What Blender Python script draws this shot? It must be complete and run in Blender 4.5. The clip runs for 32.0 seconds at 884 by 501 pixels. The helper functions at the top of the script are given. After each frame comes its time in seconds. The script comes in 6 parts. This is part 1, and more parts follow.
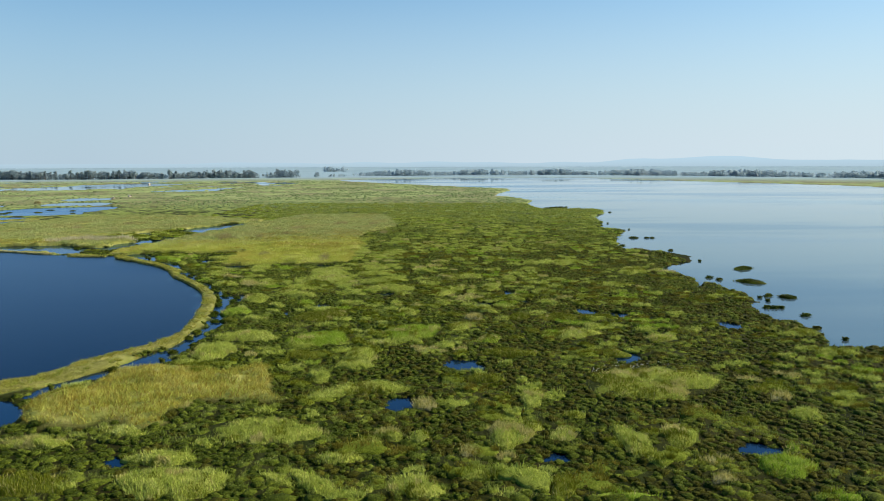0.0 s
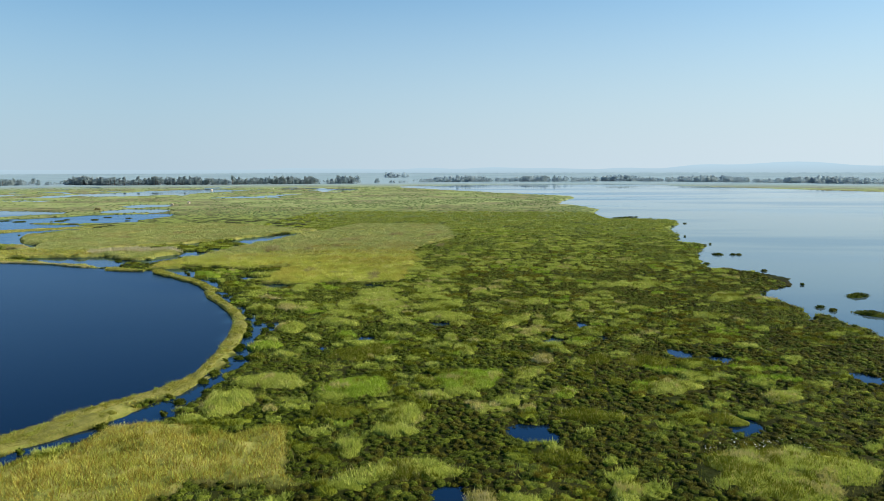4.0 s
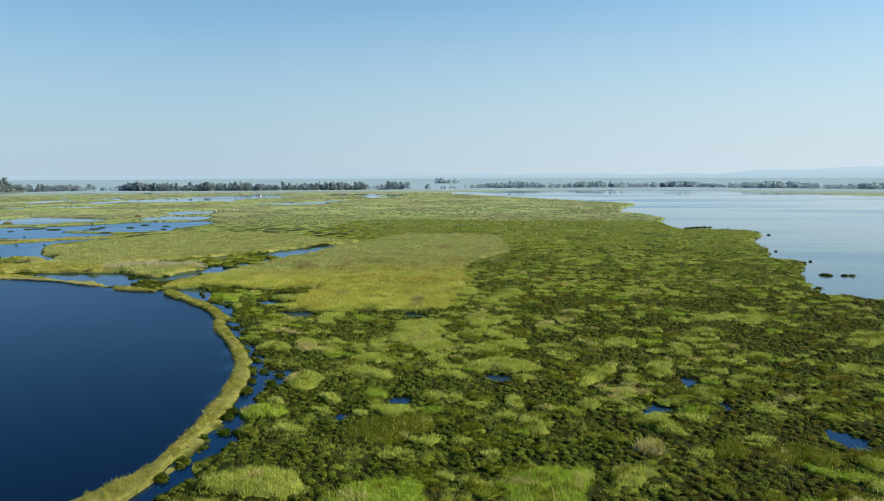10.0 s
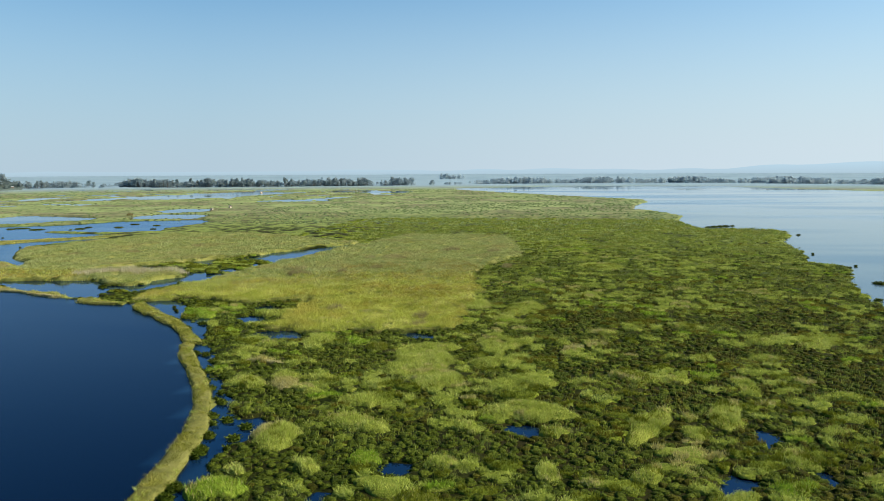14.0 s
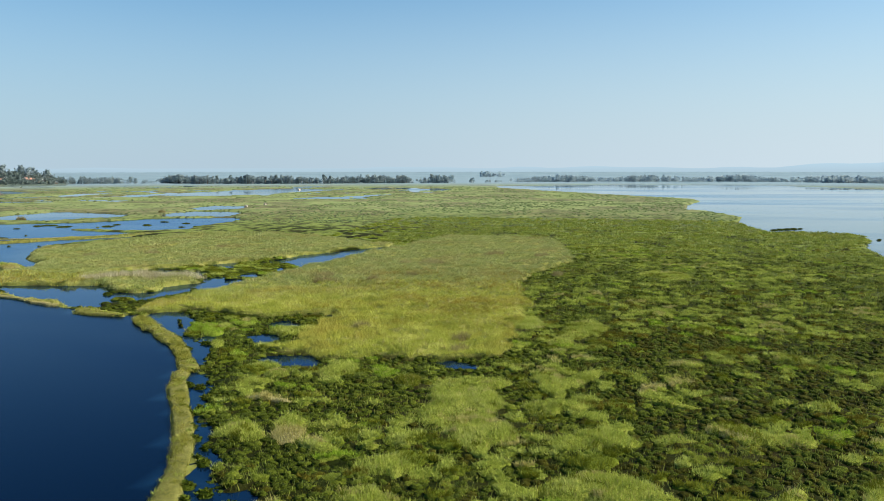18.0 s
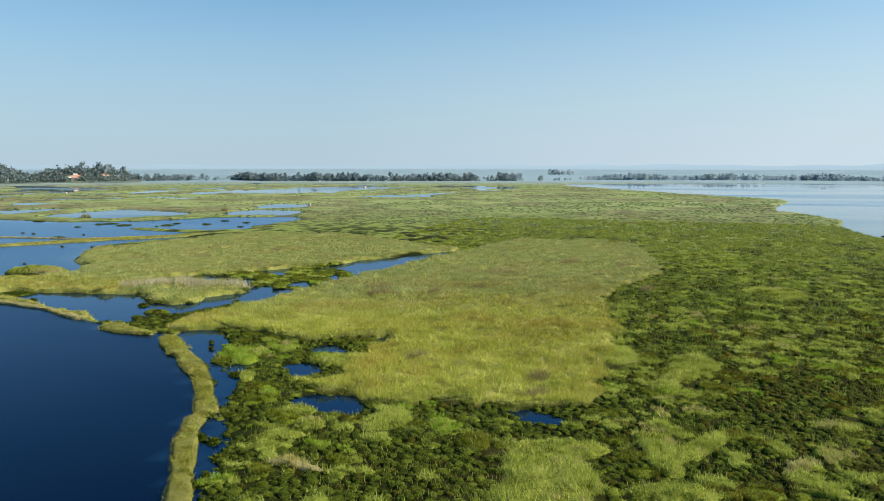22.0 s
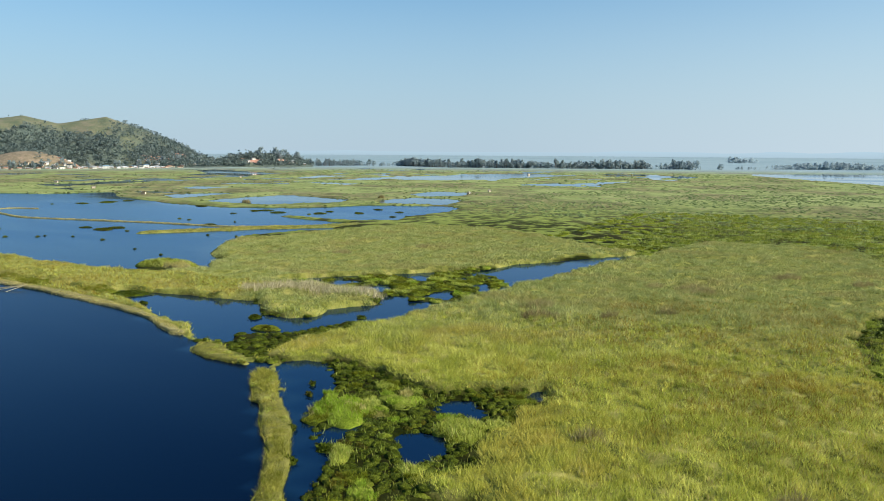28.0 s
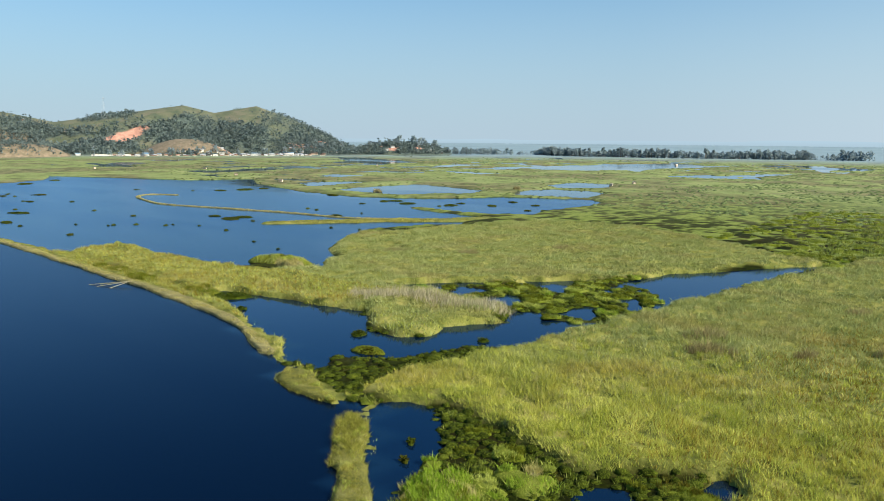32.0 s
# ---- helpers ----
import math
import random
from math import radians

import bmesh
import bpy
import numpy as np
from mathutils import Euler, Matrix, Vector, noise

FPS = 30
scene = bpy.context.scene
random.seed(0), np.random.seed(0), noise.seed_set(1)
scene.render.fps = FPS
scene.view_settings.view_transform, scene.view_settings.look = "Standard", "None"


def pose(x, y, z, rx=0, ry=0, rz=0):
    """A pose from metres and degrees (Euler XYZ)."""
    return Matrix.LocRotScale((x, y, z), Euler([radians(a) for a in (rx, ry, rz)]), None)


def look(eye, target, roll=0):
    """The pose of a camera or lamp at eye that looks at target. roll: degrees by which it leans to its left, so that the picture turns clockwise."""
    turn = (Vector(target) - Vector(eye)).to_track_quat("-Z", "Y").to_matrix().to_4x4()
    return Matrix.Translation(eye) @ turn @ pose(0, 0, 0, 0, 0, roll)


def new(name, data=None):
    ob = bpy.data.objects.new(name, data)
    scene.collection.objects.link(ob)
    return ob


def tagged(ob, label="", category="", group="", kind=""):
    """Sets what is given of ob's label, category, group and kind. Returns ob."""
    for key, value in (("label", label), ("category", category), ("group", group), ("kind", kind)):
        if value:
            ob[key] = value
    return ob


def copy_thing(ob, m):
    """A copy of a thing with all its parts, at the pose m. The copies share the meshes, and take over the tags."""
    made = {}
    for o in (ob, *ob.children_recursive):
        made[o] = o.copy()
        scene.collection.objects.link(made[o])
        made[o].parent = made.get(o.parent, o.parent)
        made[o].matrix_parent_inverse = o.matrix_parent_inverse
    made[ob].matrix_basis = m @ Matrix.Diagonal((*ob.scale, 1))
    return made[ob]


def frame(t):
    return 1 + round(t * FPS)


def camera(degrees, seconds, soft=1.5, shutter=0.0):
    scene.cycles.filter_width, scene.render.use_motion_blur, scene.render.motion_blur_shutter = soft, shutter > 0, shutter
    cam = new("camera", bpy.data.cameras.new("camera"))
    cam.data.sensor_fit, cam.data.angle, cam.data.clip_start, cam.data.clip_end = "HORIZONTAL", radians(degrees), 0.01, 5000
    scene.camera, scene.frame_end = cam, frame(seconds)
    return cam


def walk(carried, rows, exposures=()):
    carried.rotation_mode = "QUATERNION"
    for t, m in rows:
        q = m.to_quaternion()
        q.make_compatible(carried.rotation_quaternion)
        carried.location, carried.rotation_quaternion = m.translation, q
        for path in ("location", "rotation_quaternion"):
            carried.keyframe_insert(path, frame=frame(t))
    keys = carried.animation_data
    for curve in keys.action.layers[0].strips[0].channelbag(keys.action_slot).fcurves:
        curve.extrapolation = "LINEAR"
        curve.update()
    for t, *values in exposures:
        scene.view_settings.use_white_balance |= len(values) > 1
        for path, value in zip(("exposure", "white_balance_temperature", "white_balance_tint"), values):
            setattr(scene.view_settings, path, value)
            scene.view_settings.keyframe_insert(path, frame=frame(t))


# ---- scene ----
# A drone's flight, 25 m up, over floating vegetation mats, ponds and a lake.
cam = camera(62.18, 32.0, soft=0.35)
ROWS_A = [
    (0, 0.00, -0.00, 25.00, 83.181, -0.000, -0.142),
    (0.5, -0.02, 2.49, 25.07, 83.212, 0.520, -0.101),
    (1, -0.05, 4.94, 25.14, 83.259, 1.113, -0.071),
    (1.5, -0.06, 7.34, 25.21, 83.316, 1.697, -0.060),
    (2, -0.07, 9.70, 25.29, 83.370, 2.280, -0.065),
    (2.5, -0.12, 12.04, 25.38, 83.430, 2.893, -0.080),
    (3, -0.18, 14.39, 25.48, 83.488, 3.495, -0.101),
    (3.5, -0.29, 16.76, 25.58, 83.561, 4.105, -0.117),
    (5.5, -0.84, 26.18, 25.82, 83.839, 6.552, -0.100),
    (6, -1.13, 28.56, 25.78, 83.905, 7.149, -0.095),
    (6.5, -1.48, 30.96, 25.73, 83.963, 7.767, -0.089),
    (7, -1.82, 33.36, 25.68, 84.031, 8.334, -0.085),
    (7.5, -2.12, 35.76, 25.64, 84.083, 8.618, -0.094),
    (8, -2.41, 38.16, 25.60, 84.095, 8.734, -0.106),
    (8.5, -2.73, 40.56, 25.57, 84.097, 8.782, -0.118),
    (9, -3.09, 42.94, 25.55, 84.095, 8.794, -0.132),
    (9.5, -3.50, 45.31, 25.55, 84.085, 8.753, -0.147),
    (10, -3.93, 47.67, 25.56, 84.077, 8.704, -0.161),
    (10.5, -4.35, 50.05, 25.58, 84.052, 8.667, -0.164),
    (11, -4.76, 52.46, 25.63, 84.003, 8.624, -0.158),
    (11.5, -5.18, 54.90, 25.68, 83.958, 8.598, -0.159),
    (12, -5.60, 57.35, 25.72, 83.923, 8.617, -0.180),
    (12.5, -6.05, 59.83, 25.75, 83.886, 8.683, -0.215),
    (13, -6.49, 62.32, 25.76, 83.837, 8.761, -0.248),
    (13.5, -6.93, 64.81, 25.76, 83.780, 8.852, -0.264),
    (14, -7.41, 67.30, 25.75, 83.736, 9.061, -0.263),
    (14.5, -7.91, 69.79, 25.72, 83.697, 9.350, -0.254),
]
ROWS_B = [
    (16.5, -9.88, 79.76, 25.38, 83.600, 10.849, -0.123),
    (17, -10.44, 82.14, 25.35, 83.572, 11.617, -0.073),
    (17.5, -10.96, 84.52, 25.34, 83.564, 12.063, -0.040),
    (18, -11.46, 86.88, 25.35, 83.561, 12.124, -0.039),
    (18.5, -12.01, 89.25, 25.38, 83.561, 12.142, -0.058),
    (19, -12.63, 91.59, 25.41, 83.568, 12.414, -0.071),
    (19.5, -13.28, 93.88, 25.43, 83.524, 13.016, -0.049),
    (20, -13.91, 96.14, 25.45, 83.494, 13.742, -0.024),
    (20.5, -14.54, 98.43, 25.47, 83.472, 14.570, 0.002),
    (21, -15.17, 100.78, 25.51, 83.470, 15.425, 0.027),
    (21.5, -15.86, 103.17, 25.53, 83.408, 16.383, 0.042),
    (22, -16.55, 105.62, 25.55, 83.362, 17.322, 0.053),
    (22.5, -17.26, 108.10, 25.55, 83.326, 18.255, 0.070),
    (23, -18.01, 110.56, 25.55, 83.281, 19.251, 0.096),
    (23.5, -18.77, 112.98, 25.54, 83.180, 20.234, 0.128),
    (24, -19.59, 115.36, 25.53, 83.081, 21.249, 0.164),
    (24.5, -20.50, 117.75, 25.53, 82.993, 22.295, 0.199),
    (25, -21.46, 120.13, 25.53, 82.913, 23.360, 0.228),
    (25.5, -22.41, 122.49, 25.53, 82.814, 24.416, 0.250),
    (27.5, -26.65, 131.81, 25.57, 82.389, 28.828, 0.313),
    (28, -27.81, 134.10, 25.58, 82.278, 30.038, 0.356),
    (28.5, -29.00, 136.36, 25.59, 82.166, 31.253, 0.399),
    (29, -30.26, 138.57, 25.59, 82.068, 32.542, 0.436),
    (29.5, -31.57, 140.77, 25.59, 81.981, 33.809, 0.463),
    (30, -32.92, 142.97, 25.57, 81.891, 35.090, 0.480),
    (30.5, -34.37, 145.17, 25.56, 81.798, 36.465, 0.488),
    (31, -35.87, 147.36, 25.53, 81.680, 37.851, 0.486),
    (31.5, -37.39, 149.50, 25.48, 81.516, 39.243, 0.476),
    (32, -38.92, 151.61, 25.42, 81.329, 40.699, 0.475),
]
walk(cam, [(t, pose(x, y, z, rx, 0, rz) @ pose(0, 0, 0, 0, 0, lean)) for t, x, y, z, rx, rz, lean in ROWS_A + ROWS_B])

# ---- light ----
SUN_AZ, SUN_EL = radians(78), radians(36)      # clockwise from +y, above the horizon
world = bpy.data.worlds.new("world")
scene.world = world
world.use_nodes = True
wn = world.node_tree
sky = wn.nodes.new("ShaderNodeTexSky")
sky.sky_type, sky.sun_disc = "NISHITA", False
sky.sun_elevation, sky.sun_rotation = SUN_EL, SUN_AZ
sky.air_density, sky.dust_density, sky.ozone_density = 1.1, 0.3, 2.5
# Morning haze: the sky pales towards the horizon.
up = wn.nodes.new("ShaderNodeSeparateXYZ")
wn.links.new(wn.nodes.new("ShaderNodeTexCoord").outputs["Generated"], up.inputs["Vector"])
haze = wn.nodes.new("ShaderNodeMapRange")
haze.interpolation_type = "SMOOTHSTEP"
for key, value in (("From Min", -0.02), ("From Max", 0.37), ("To Min", 0.95), ("To Max", 0.0)):
    haze.inputs[key].default_value = value
wn.links.new(up.outputs["Z"], haze.inputs["Value"])
veil = wn.nodes.new("ShaderNodeMix")
veil.data_type = "RGBA"
# The haze is thicker and whiter on the sun's side.
side = wn.nodes.new("ShaderNodeVectorMath")
side.operation = "DOT_PRODUCT"
wn.links.new(up.inputs["Vector"].links[0].from_socket, side.inputs[0])
side.inputs[1].default_value = (math.sin(SUN_AZ), math.cos(SUN_AZ), 0)
glare = wn.nodes.new("ShaderNodeMapRange")
for key, value in (("From Min", -0.25), ("From Max", 1.0), ("To Min", 0.0), ("To Max", 1.0)):
    glare.inputs[key].default_value = value
wn.links.new(side.outputs["Value"], glare.inputs["Value"])
thick = wn.nodes.new("ShaderNodeMath")
thick.operation, thick.use_clamp = "MULTIPLY_ADD", True
thick.inputs[1].default_value = 0.13
wn.links.new(glare.outputs["Result"], thick.inputs[0])
wn.links.new(haze.outputs["Result"], thick.inputs[2])
wn.links.new(thick.outputs["Value"], veil.inputs[0])
pale = wn.nodes.new("ShaderNodeMix")
pale.data_type = "RGBA"
wn.links.new(glare.outputs["Result"], pale.inputs[0])
pale.inputs[6].default_value, pale.inputs[7].default_value = (3.9, 4.95, 5.9, 1), (5.9, 6.9, 7.35, 1)
wn.links.new(pale.outputs[2], veil.inputs[7])
deep = wn.nodes.new("ShaderNodeMix")
deep.data_type, deep.blend_type = "RGBA", "MULTIPLY"
deep.inputs[0].default_value = 1.0
deep.inputs[7].default_value = (0.37, 0.90, 1.14, 1)
wn.links.new(sky.outputs["Color"], deep.inputs[6])
wn.links.new(deep.outputs[2], veil.inputs[6])
wn.links.new(veil.outputs[2], wn.nodes["Background"].inputs["Color"])
wn.nodes["Background"].inputs["Strength"].default_value = 0.072
sun_data = bpy.data.lights.new("sun", "SUN")
sun_data.energy, sun_data.angle, sun_data.color = 5.0, radians(0.6), (1.0, 0.92, 0.76)
sun = new("sun", sun_data)
sun.matrix_world = look((0, 0, 0), (-math.sin(SUN_AZ) * math.cos(SUN_EL), -math.cos(SUN_AZ) * math.cos(SUN_EL), -math.sin(SUN_EL)))
scene.view_settings.exposure = 0.75


# ---- materials ----
def material(name):
    m = bpy.data.materials.new(name)
    m.use_nodes = True
    return m, m.node_tree, m.node_tree.nodes["Principled BSDF"]


def node(tree, kind, links=(), **values):
    n = tree.nodes.new(kind)
    for key, value in values.items():
        n.inputs[key].default_value = value
    for key, socket in links:
        tree.links.new(socket, n.inputs[key])
    return n


def ramp(tree, socket, stops):
    n = tree.nodes.new("ShaderNodeValToRGB")
    while len(n.color_ramp.elements) < len(stops):
        n.color_ramp.elements.new(0.5)
    for e, (p, c) in zip(n.color_ramp.elements, stops):
        e.position, e.color = p, (*c, 1)
    tree.links.new(socket, n.inputs["Fac"])
    return n.outputs["Color"]


def mixed(tree, fac, a, b, mode="MIX"):
    n = tree.nodes.new("ShaderNodeMix")
    n.data_type, n.blend_type = "RGBA", mode
    for index, v in ((0, fac), (6, a), (7, b)):
        if isinstance(v, (int, float)):
            n.inputs[index].default_value = v
        elif isinstance(v, tuple):
            n.inputs[index].default_value = (*v, 1)
        else:
            tree.links.new(v, n.inputs[index])
    return n.outputs[2]


def noise_at(tree, scale, detail=4.0, rough=0.6, stretch=None):
    geo = tree.nodes.new("ShaderNodeNewGeometry")
    src = geo.outputs["Position"]
    if stretch:
        src = node(tree, "ShaderNodeMapping", [("Vector", src)], Scale=stretch).outputs["Vector"]
    return node(tree, "ShaderNodeTexNoise", [("Vector", src)], Scale=scale, Detail=detail, Roughness=rough).outputs["Fac"]


def attribute(tree, name):
    n = tree.nodes.new("ShaderNodeAttribute")
    n.attribute_name = name
    return n.outputs["Fac"]


def bump(tree, bsdf, height, strength, distance):
    n = node(tree, "ShaderNodeBump", [("Height", height)], Strength=strength, Distance=distance)
    tree.links.new(n.outputs["Normal"], bsdf.inputs["Normal"])


def ground_material():
    m, t, b = material("floating_mat")
    # Mat floor is near black in colour, as shade between the plants.
    mat = ramp(t, noise_at(t, 1.6), [(0.3, (0.004, 0.006, 0.001)), (0.55, (0.010, 0.015, 0.001)), (0.75, (0.026, 0.034, 0.003))])
    mat = mixed(t, ramp(t, noise_at(t, 0.05, 3), [(0.4, (0, 0, 0)), (0.65, (1, 1, 1))]), mat, (0.020, 0.018, 0.004))
    tuft = ramp(t, noise_at(t, 0.8), [(0.3, (0.115, 0.152, 0.030)), (0.6, (0.180, 0.215, 0.050)), (0.8, (0.240, 0.242, 0.082))])
    # Meadow floor's dark end stands for shaded hollows in the grass.
    mead = ramp(t, noise_at(t, 0.42, 6), [(0.34, (0.075, 0.088, 0.018)), (0.5, (0.180, 0.187, 0.042)), (0.66, (0.270, 0.248, 0.074))])
    col = mixed(t, attribute(t, "tuft"), mat, tuft)
    col = mixed(t, attribute(t, "meadow"), col, mead)
    wide = ramp(t, noise_at(t, 0.05, 8, 0.72), [(0.34, (0.090, 0.094, 0.045)), (0.45, (0.165, 0.205, 0.075)), (0.56, (0.225, 0.262, 0.100)), (0.70, (0.280, 0.262, 0.140))])
    silt = ramp(t, noise_at(t, 0.014, 5, 0.6), [(0.47, (0, 0, 0)), (0.56, (0.85, 0.85, 0.85))])
    wide = mixed(t, silt, wide, ramp(t, noise_at(t, 0.09, 5), [(0.4, (0.085, 0.080, 0.046)), (0.6, (0.205, 0.190, 0.095))]))
    col = mixed(t, attribute(t, "wide"), col, wide)
    # Haze is put into the far ground's colour as a pale blue.
    plain_haze = ramp(t, noise_at(t, 0.006, 6, 0.6, (1, 0.35, 1)), [(0.35, (0.175, 0.25, 0.285)), (0.55, (0.215, 0.29, 0.325)), (0.7, (0.19, 0.27, 0.31))])
    col = mixed(t, attribute(t, "plain_haze"), col, plain_haze)
    t.links.new(col, b.inputs["Base Color"])
    b.inputs["Roughness"].default_value = 0.85
    b.inputs["Specular IOR Level"].default_value = 0.04
    bump(t, b, noise_at(t, 3.0, 6), 0.7, 0.25)
    return m


def leaf_material(name, low, mid, high, through_light=0.32, tint=None, gloss=0.15):
    m, t, b = material(name)
    geo = t.nodes.new("ShaderNodeNewGeometry")
    col = ramp(t, geo.outputs["Random Per Island"], [(0.0, low), (0.5, mid), (1.0, high)])
    col = mixed(t, 0.55, col, ramp(t, noise_at(t, 0.22, 4), [(0.3, low), (0.5, mid), (0.7, high)]))
    if tint:
        col = mixed(t, ramp(t, noise_at(t, 0.07, 5, 0.65), [(0.48, (0, 0, 0)), (0.66, (0.85, 0.85, 0.85))]), col, tint)
    t.links.new(col, b.inputs["Base Color"])
    b.inputs["Roughness"].default_value = 0.75
    b.inputs["Specular IOR Level"].default_value = gloss
    tr = node(t, "ShaderNodeBsdfTranslucent", [("Color", col)])
    mix = node(t, "ShaderNodeMixShader", [(1, b.outputs["BSDF"]), (2, tr.outputs["BSDF"])], Fac=through_light)
    t.links.new(mix.outputs["Shader"], t.nodes["Material Output"].inputs["Surface"])
    return m


def water_material():
    """Calm in the open lake, wind-rippled where the surface is marked so; the ponds' gloss is tinted blue for deeper
    sky.
    """
    m, t, b = material("lake_water")
    t.nodes.remove(b)
    ripple = attribute(t, "ripple")
    # The open lake's body colour is lifted to imitate stronger sky reflection.
    body = ramp(t, ripple, [(0.0, (0.040, 0.066, 0.088)), (0.3, (0.0018, 0.0085, 0.0250)), (0.65, (0.0030, 0.0150, 0.0380)), (1.0, (0.0006, 0.0040, 0.0140))])
    shine = ramp(t, ripple, [(0.0, (0.96, 1.0, 1.0)), (0.35, (0.60, 0.78, 1.0)), (0.65, (0.66, 0.84, 1.0)), (1.0, (0.47, 0.63, 0.82))])
    # Streaks dim the gloss colour where wind would dull the reflection.
    wind = ramp(t, noise_at(t, 0.010, 4, 0.6, (0.28, 1, 1)), [(0.50, (1, 1, 1)), (0.60, (0.78, 0.86, 0.94))])
    shine = mixed(t, 1.0, shine, wind, "MULTIPLY")
    calm = ramp(t, noise_at(t, 0.012, 4, 0.55, (0.3, 1, 1)), [(0.46, (0.015, 0.015, 0.015)), (0.60, (0.16, 0.16, 0.16))])
    rough = mixed(t, ramp(t, ripple, [(0.35, (0, 0, 0)), (0.6, (1, 1, 1))]), calm, (0.22, 0.22, 0.22))
    wave = node(t, "ShaderNodeBump", [("Height", noise_at(t, 1.2, 3, 0.5))], Strength=0.03, Distance=0.05).outputs["Normal"]
    deep = node(t, "ShaderNodeBsdfDiffuse", [("Color", body)])
    gloss = node(t, "ShaderNodeBsdfGlossy", [("Color", shine), ("Roughness", rough), ("Normal", wave)])
    facing = node(t, "ShaderNodeFresnel", [("Normal", wave), ("IOR", node(t, "ShaderNodeMapRange", [("Value", ripple)], **{"From Min": 0.6, "From Max": 1.0, "To Min": 1.333, "To Max": 1.25}).outputs["Result"])])
    mix = node(t, "ShaderNodeMixShader", [(0, facing.outputs["Fac"]), (1, deep.outputs["BSDF"]), (2, gloss.outputs["BSDF"])])
    t.links.new(mix.outputs["Shader"], t.nodes["Material Output"].inputs["Surface"])
    return m


def plain_material(name, colour, rough=0.8, vary=0.25, scale=0.7, metal=0.0):
    m, t, b = material(name)
    dark = tuple(c * (1 - vary) for c in colour)
    pale = tuple(min(1, c * (1 + vary)) for c in colour)
    t.links.new(ramp(t, noise_at(t, scale), [(0.3, dark), (0.5, colour), (0.75, pale)]), b.inputs["Base Color"])
    b.inputs["Roughness"].default_value, b.inputs["Metallic"].default_value = rough, metal
    return m


GROUND = ground_material()
WATER = water_material()
# Mat leaf recoloured paler, for haze over the farther mats.
LEAF_MAT_HAZED = leaf_material("hazed_mat_leaf", (0.080, 0.110, 0.026), (0.170, 0.208, 0.062), (0.285, 0.308, 0.110), gloss=0.05)
LEAF_DARK = leaf_material("mat_leaf", (0.012, 0.021, 0.001), (0.042, 0.063, 0.004), (0.145, 0.178, 0.019), tint=(0.064, 0.061, 0.006), gloss=0.05)
GRASS = leaf_material("tussock_grass", (0.205, 0.258, 0.030), (0.345, 0.395, 0.066), (0.530, 0.545, 0.160), gloss=0.06)
GRASS_SMALL = leaf_material("tuft_grass", (0.115, 0.160, 0.022), (0.205, 0.250, 0.046), (0.340, 0.355, 0.100), tint=(0.240, 0.225, 0.045), gloss=0.06)
GRASS_TAWNY = leaf_material("tawny_grass", (0.066, 0.064, 0.007), (0.125, 0.112, 0.012), (0.245, 0.200, 0.034), gloss=0.06)
LEAF_TAWNY = leaf_material("tawny_leaf", (0.016, 0.017, 0.002), (0.038, 0.037, 0.004), (0.085, 0.074, 0.010), gloss=0.05)
GRASS_OLIVE = leaf_material("olive_grass", (0.066, 0.084, 0.006), (0.130, 0.148, 0.010), (0.245, 0.245, 0.032), gloss=0.05)
GRASS_BRIGHT = leaf_material("fresh_grass", (0.160, 0.260, 0.016), (0.240, 0.350, 0.028), (0.350, 0.420, 0.065), gloss=0.06)
GRASS_DRY = leaf_material("dry_grass", (0.270, 0.252, 0.065), (0.400, 0.360, 0.120), (0.540, 0.480, 0.210), gloss=0.06)
GRASS_BUND = leaf_material("bund_grass", (0.135, 0.152, 0.018), (0.295, 0.290, 0.046), (0.530, 0.465, 0.135), gloss=0.06)
GRASS_PALE = leaf_material("pale_meadow_grass", (0.185, 0.230, 0.062), (0.300, 0.335, 0.112), (0.450, 0.455, 0.205), tint=(0.330, 0.290, 0.110), gloss=0.06)
GRASS_RUST = leaf_material("rusty_meadow_grass", (0.125, 0.102, 0.013), (0.245, 0.180, 0.024), (0.400, 0.295, 0.062), tint=(0.285, 0.190, 0.030), gloss=0.06)
GRASS_MEADOW = leaf_material("meadow_grass", (0.215, 0.260, 0.030), (0.415, 0.440, 0.070), (0.700, 0.670, 0.190), tint=(0.430, 0.375, 0.075), gloss=0.06)


def mound_material(name, low, mid, high):
    """Foliage seen as a closed surface: fine speckle over broad patches."""
    m, t, b = material(name)
    fine = noise_at(t, 9.0, 4, 0.7)
    col = ramp(t, fine, [(0.36, low), (0.52, mid), (0.66, high)])
    col = mixed(t, 0.45, col, ramp(t, noise_at(t, 0.6, 5), [(0.3, low), (0.5, mid), (0.7, high)]))
    t.links.new(col, b.inputs["Base Color"])
    b.inputs["Roughness"].default_value, b.inputs["Specular IOR Level"].default_value = 0.9, 0.05
    bump(t, b, fine, 1.0, 0.12)
    return m


MOUND_DARK = mound_material("mat_mound", (0.003, 0.005, 0.001), (0.034, 0.049, 0.004), (0.160, 0.190, 0.020))
MOUND_TAWNY = mound_material("tawny_mound", (0.004, 0.005, 0.001), (0.034, 0.036, 0.003), (0.115, 0.108, 0.012))
MOUND_STRAW = mound_material("straw_bank", (0.050, 0.055, 0.012), (0.150, 0.148, 0.034), (0.32, 0.29, 0.100))
MOUND_PALE = mound_material("tuft_mound", (0.026, 0.038, 0.002), (0.096, 0.124, 0.009), (0.225, 0.245, 0.034))
MOUND_TUSSOCK = mound_material("tussock_mound", (0.036, 0.053, 0.004), (0.138, 0.170, 0.018), (0.310, 0.330, 0.066))
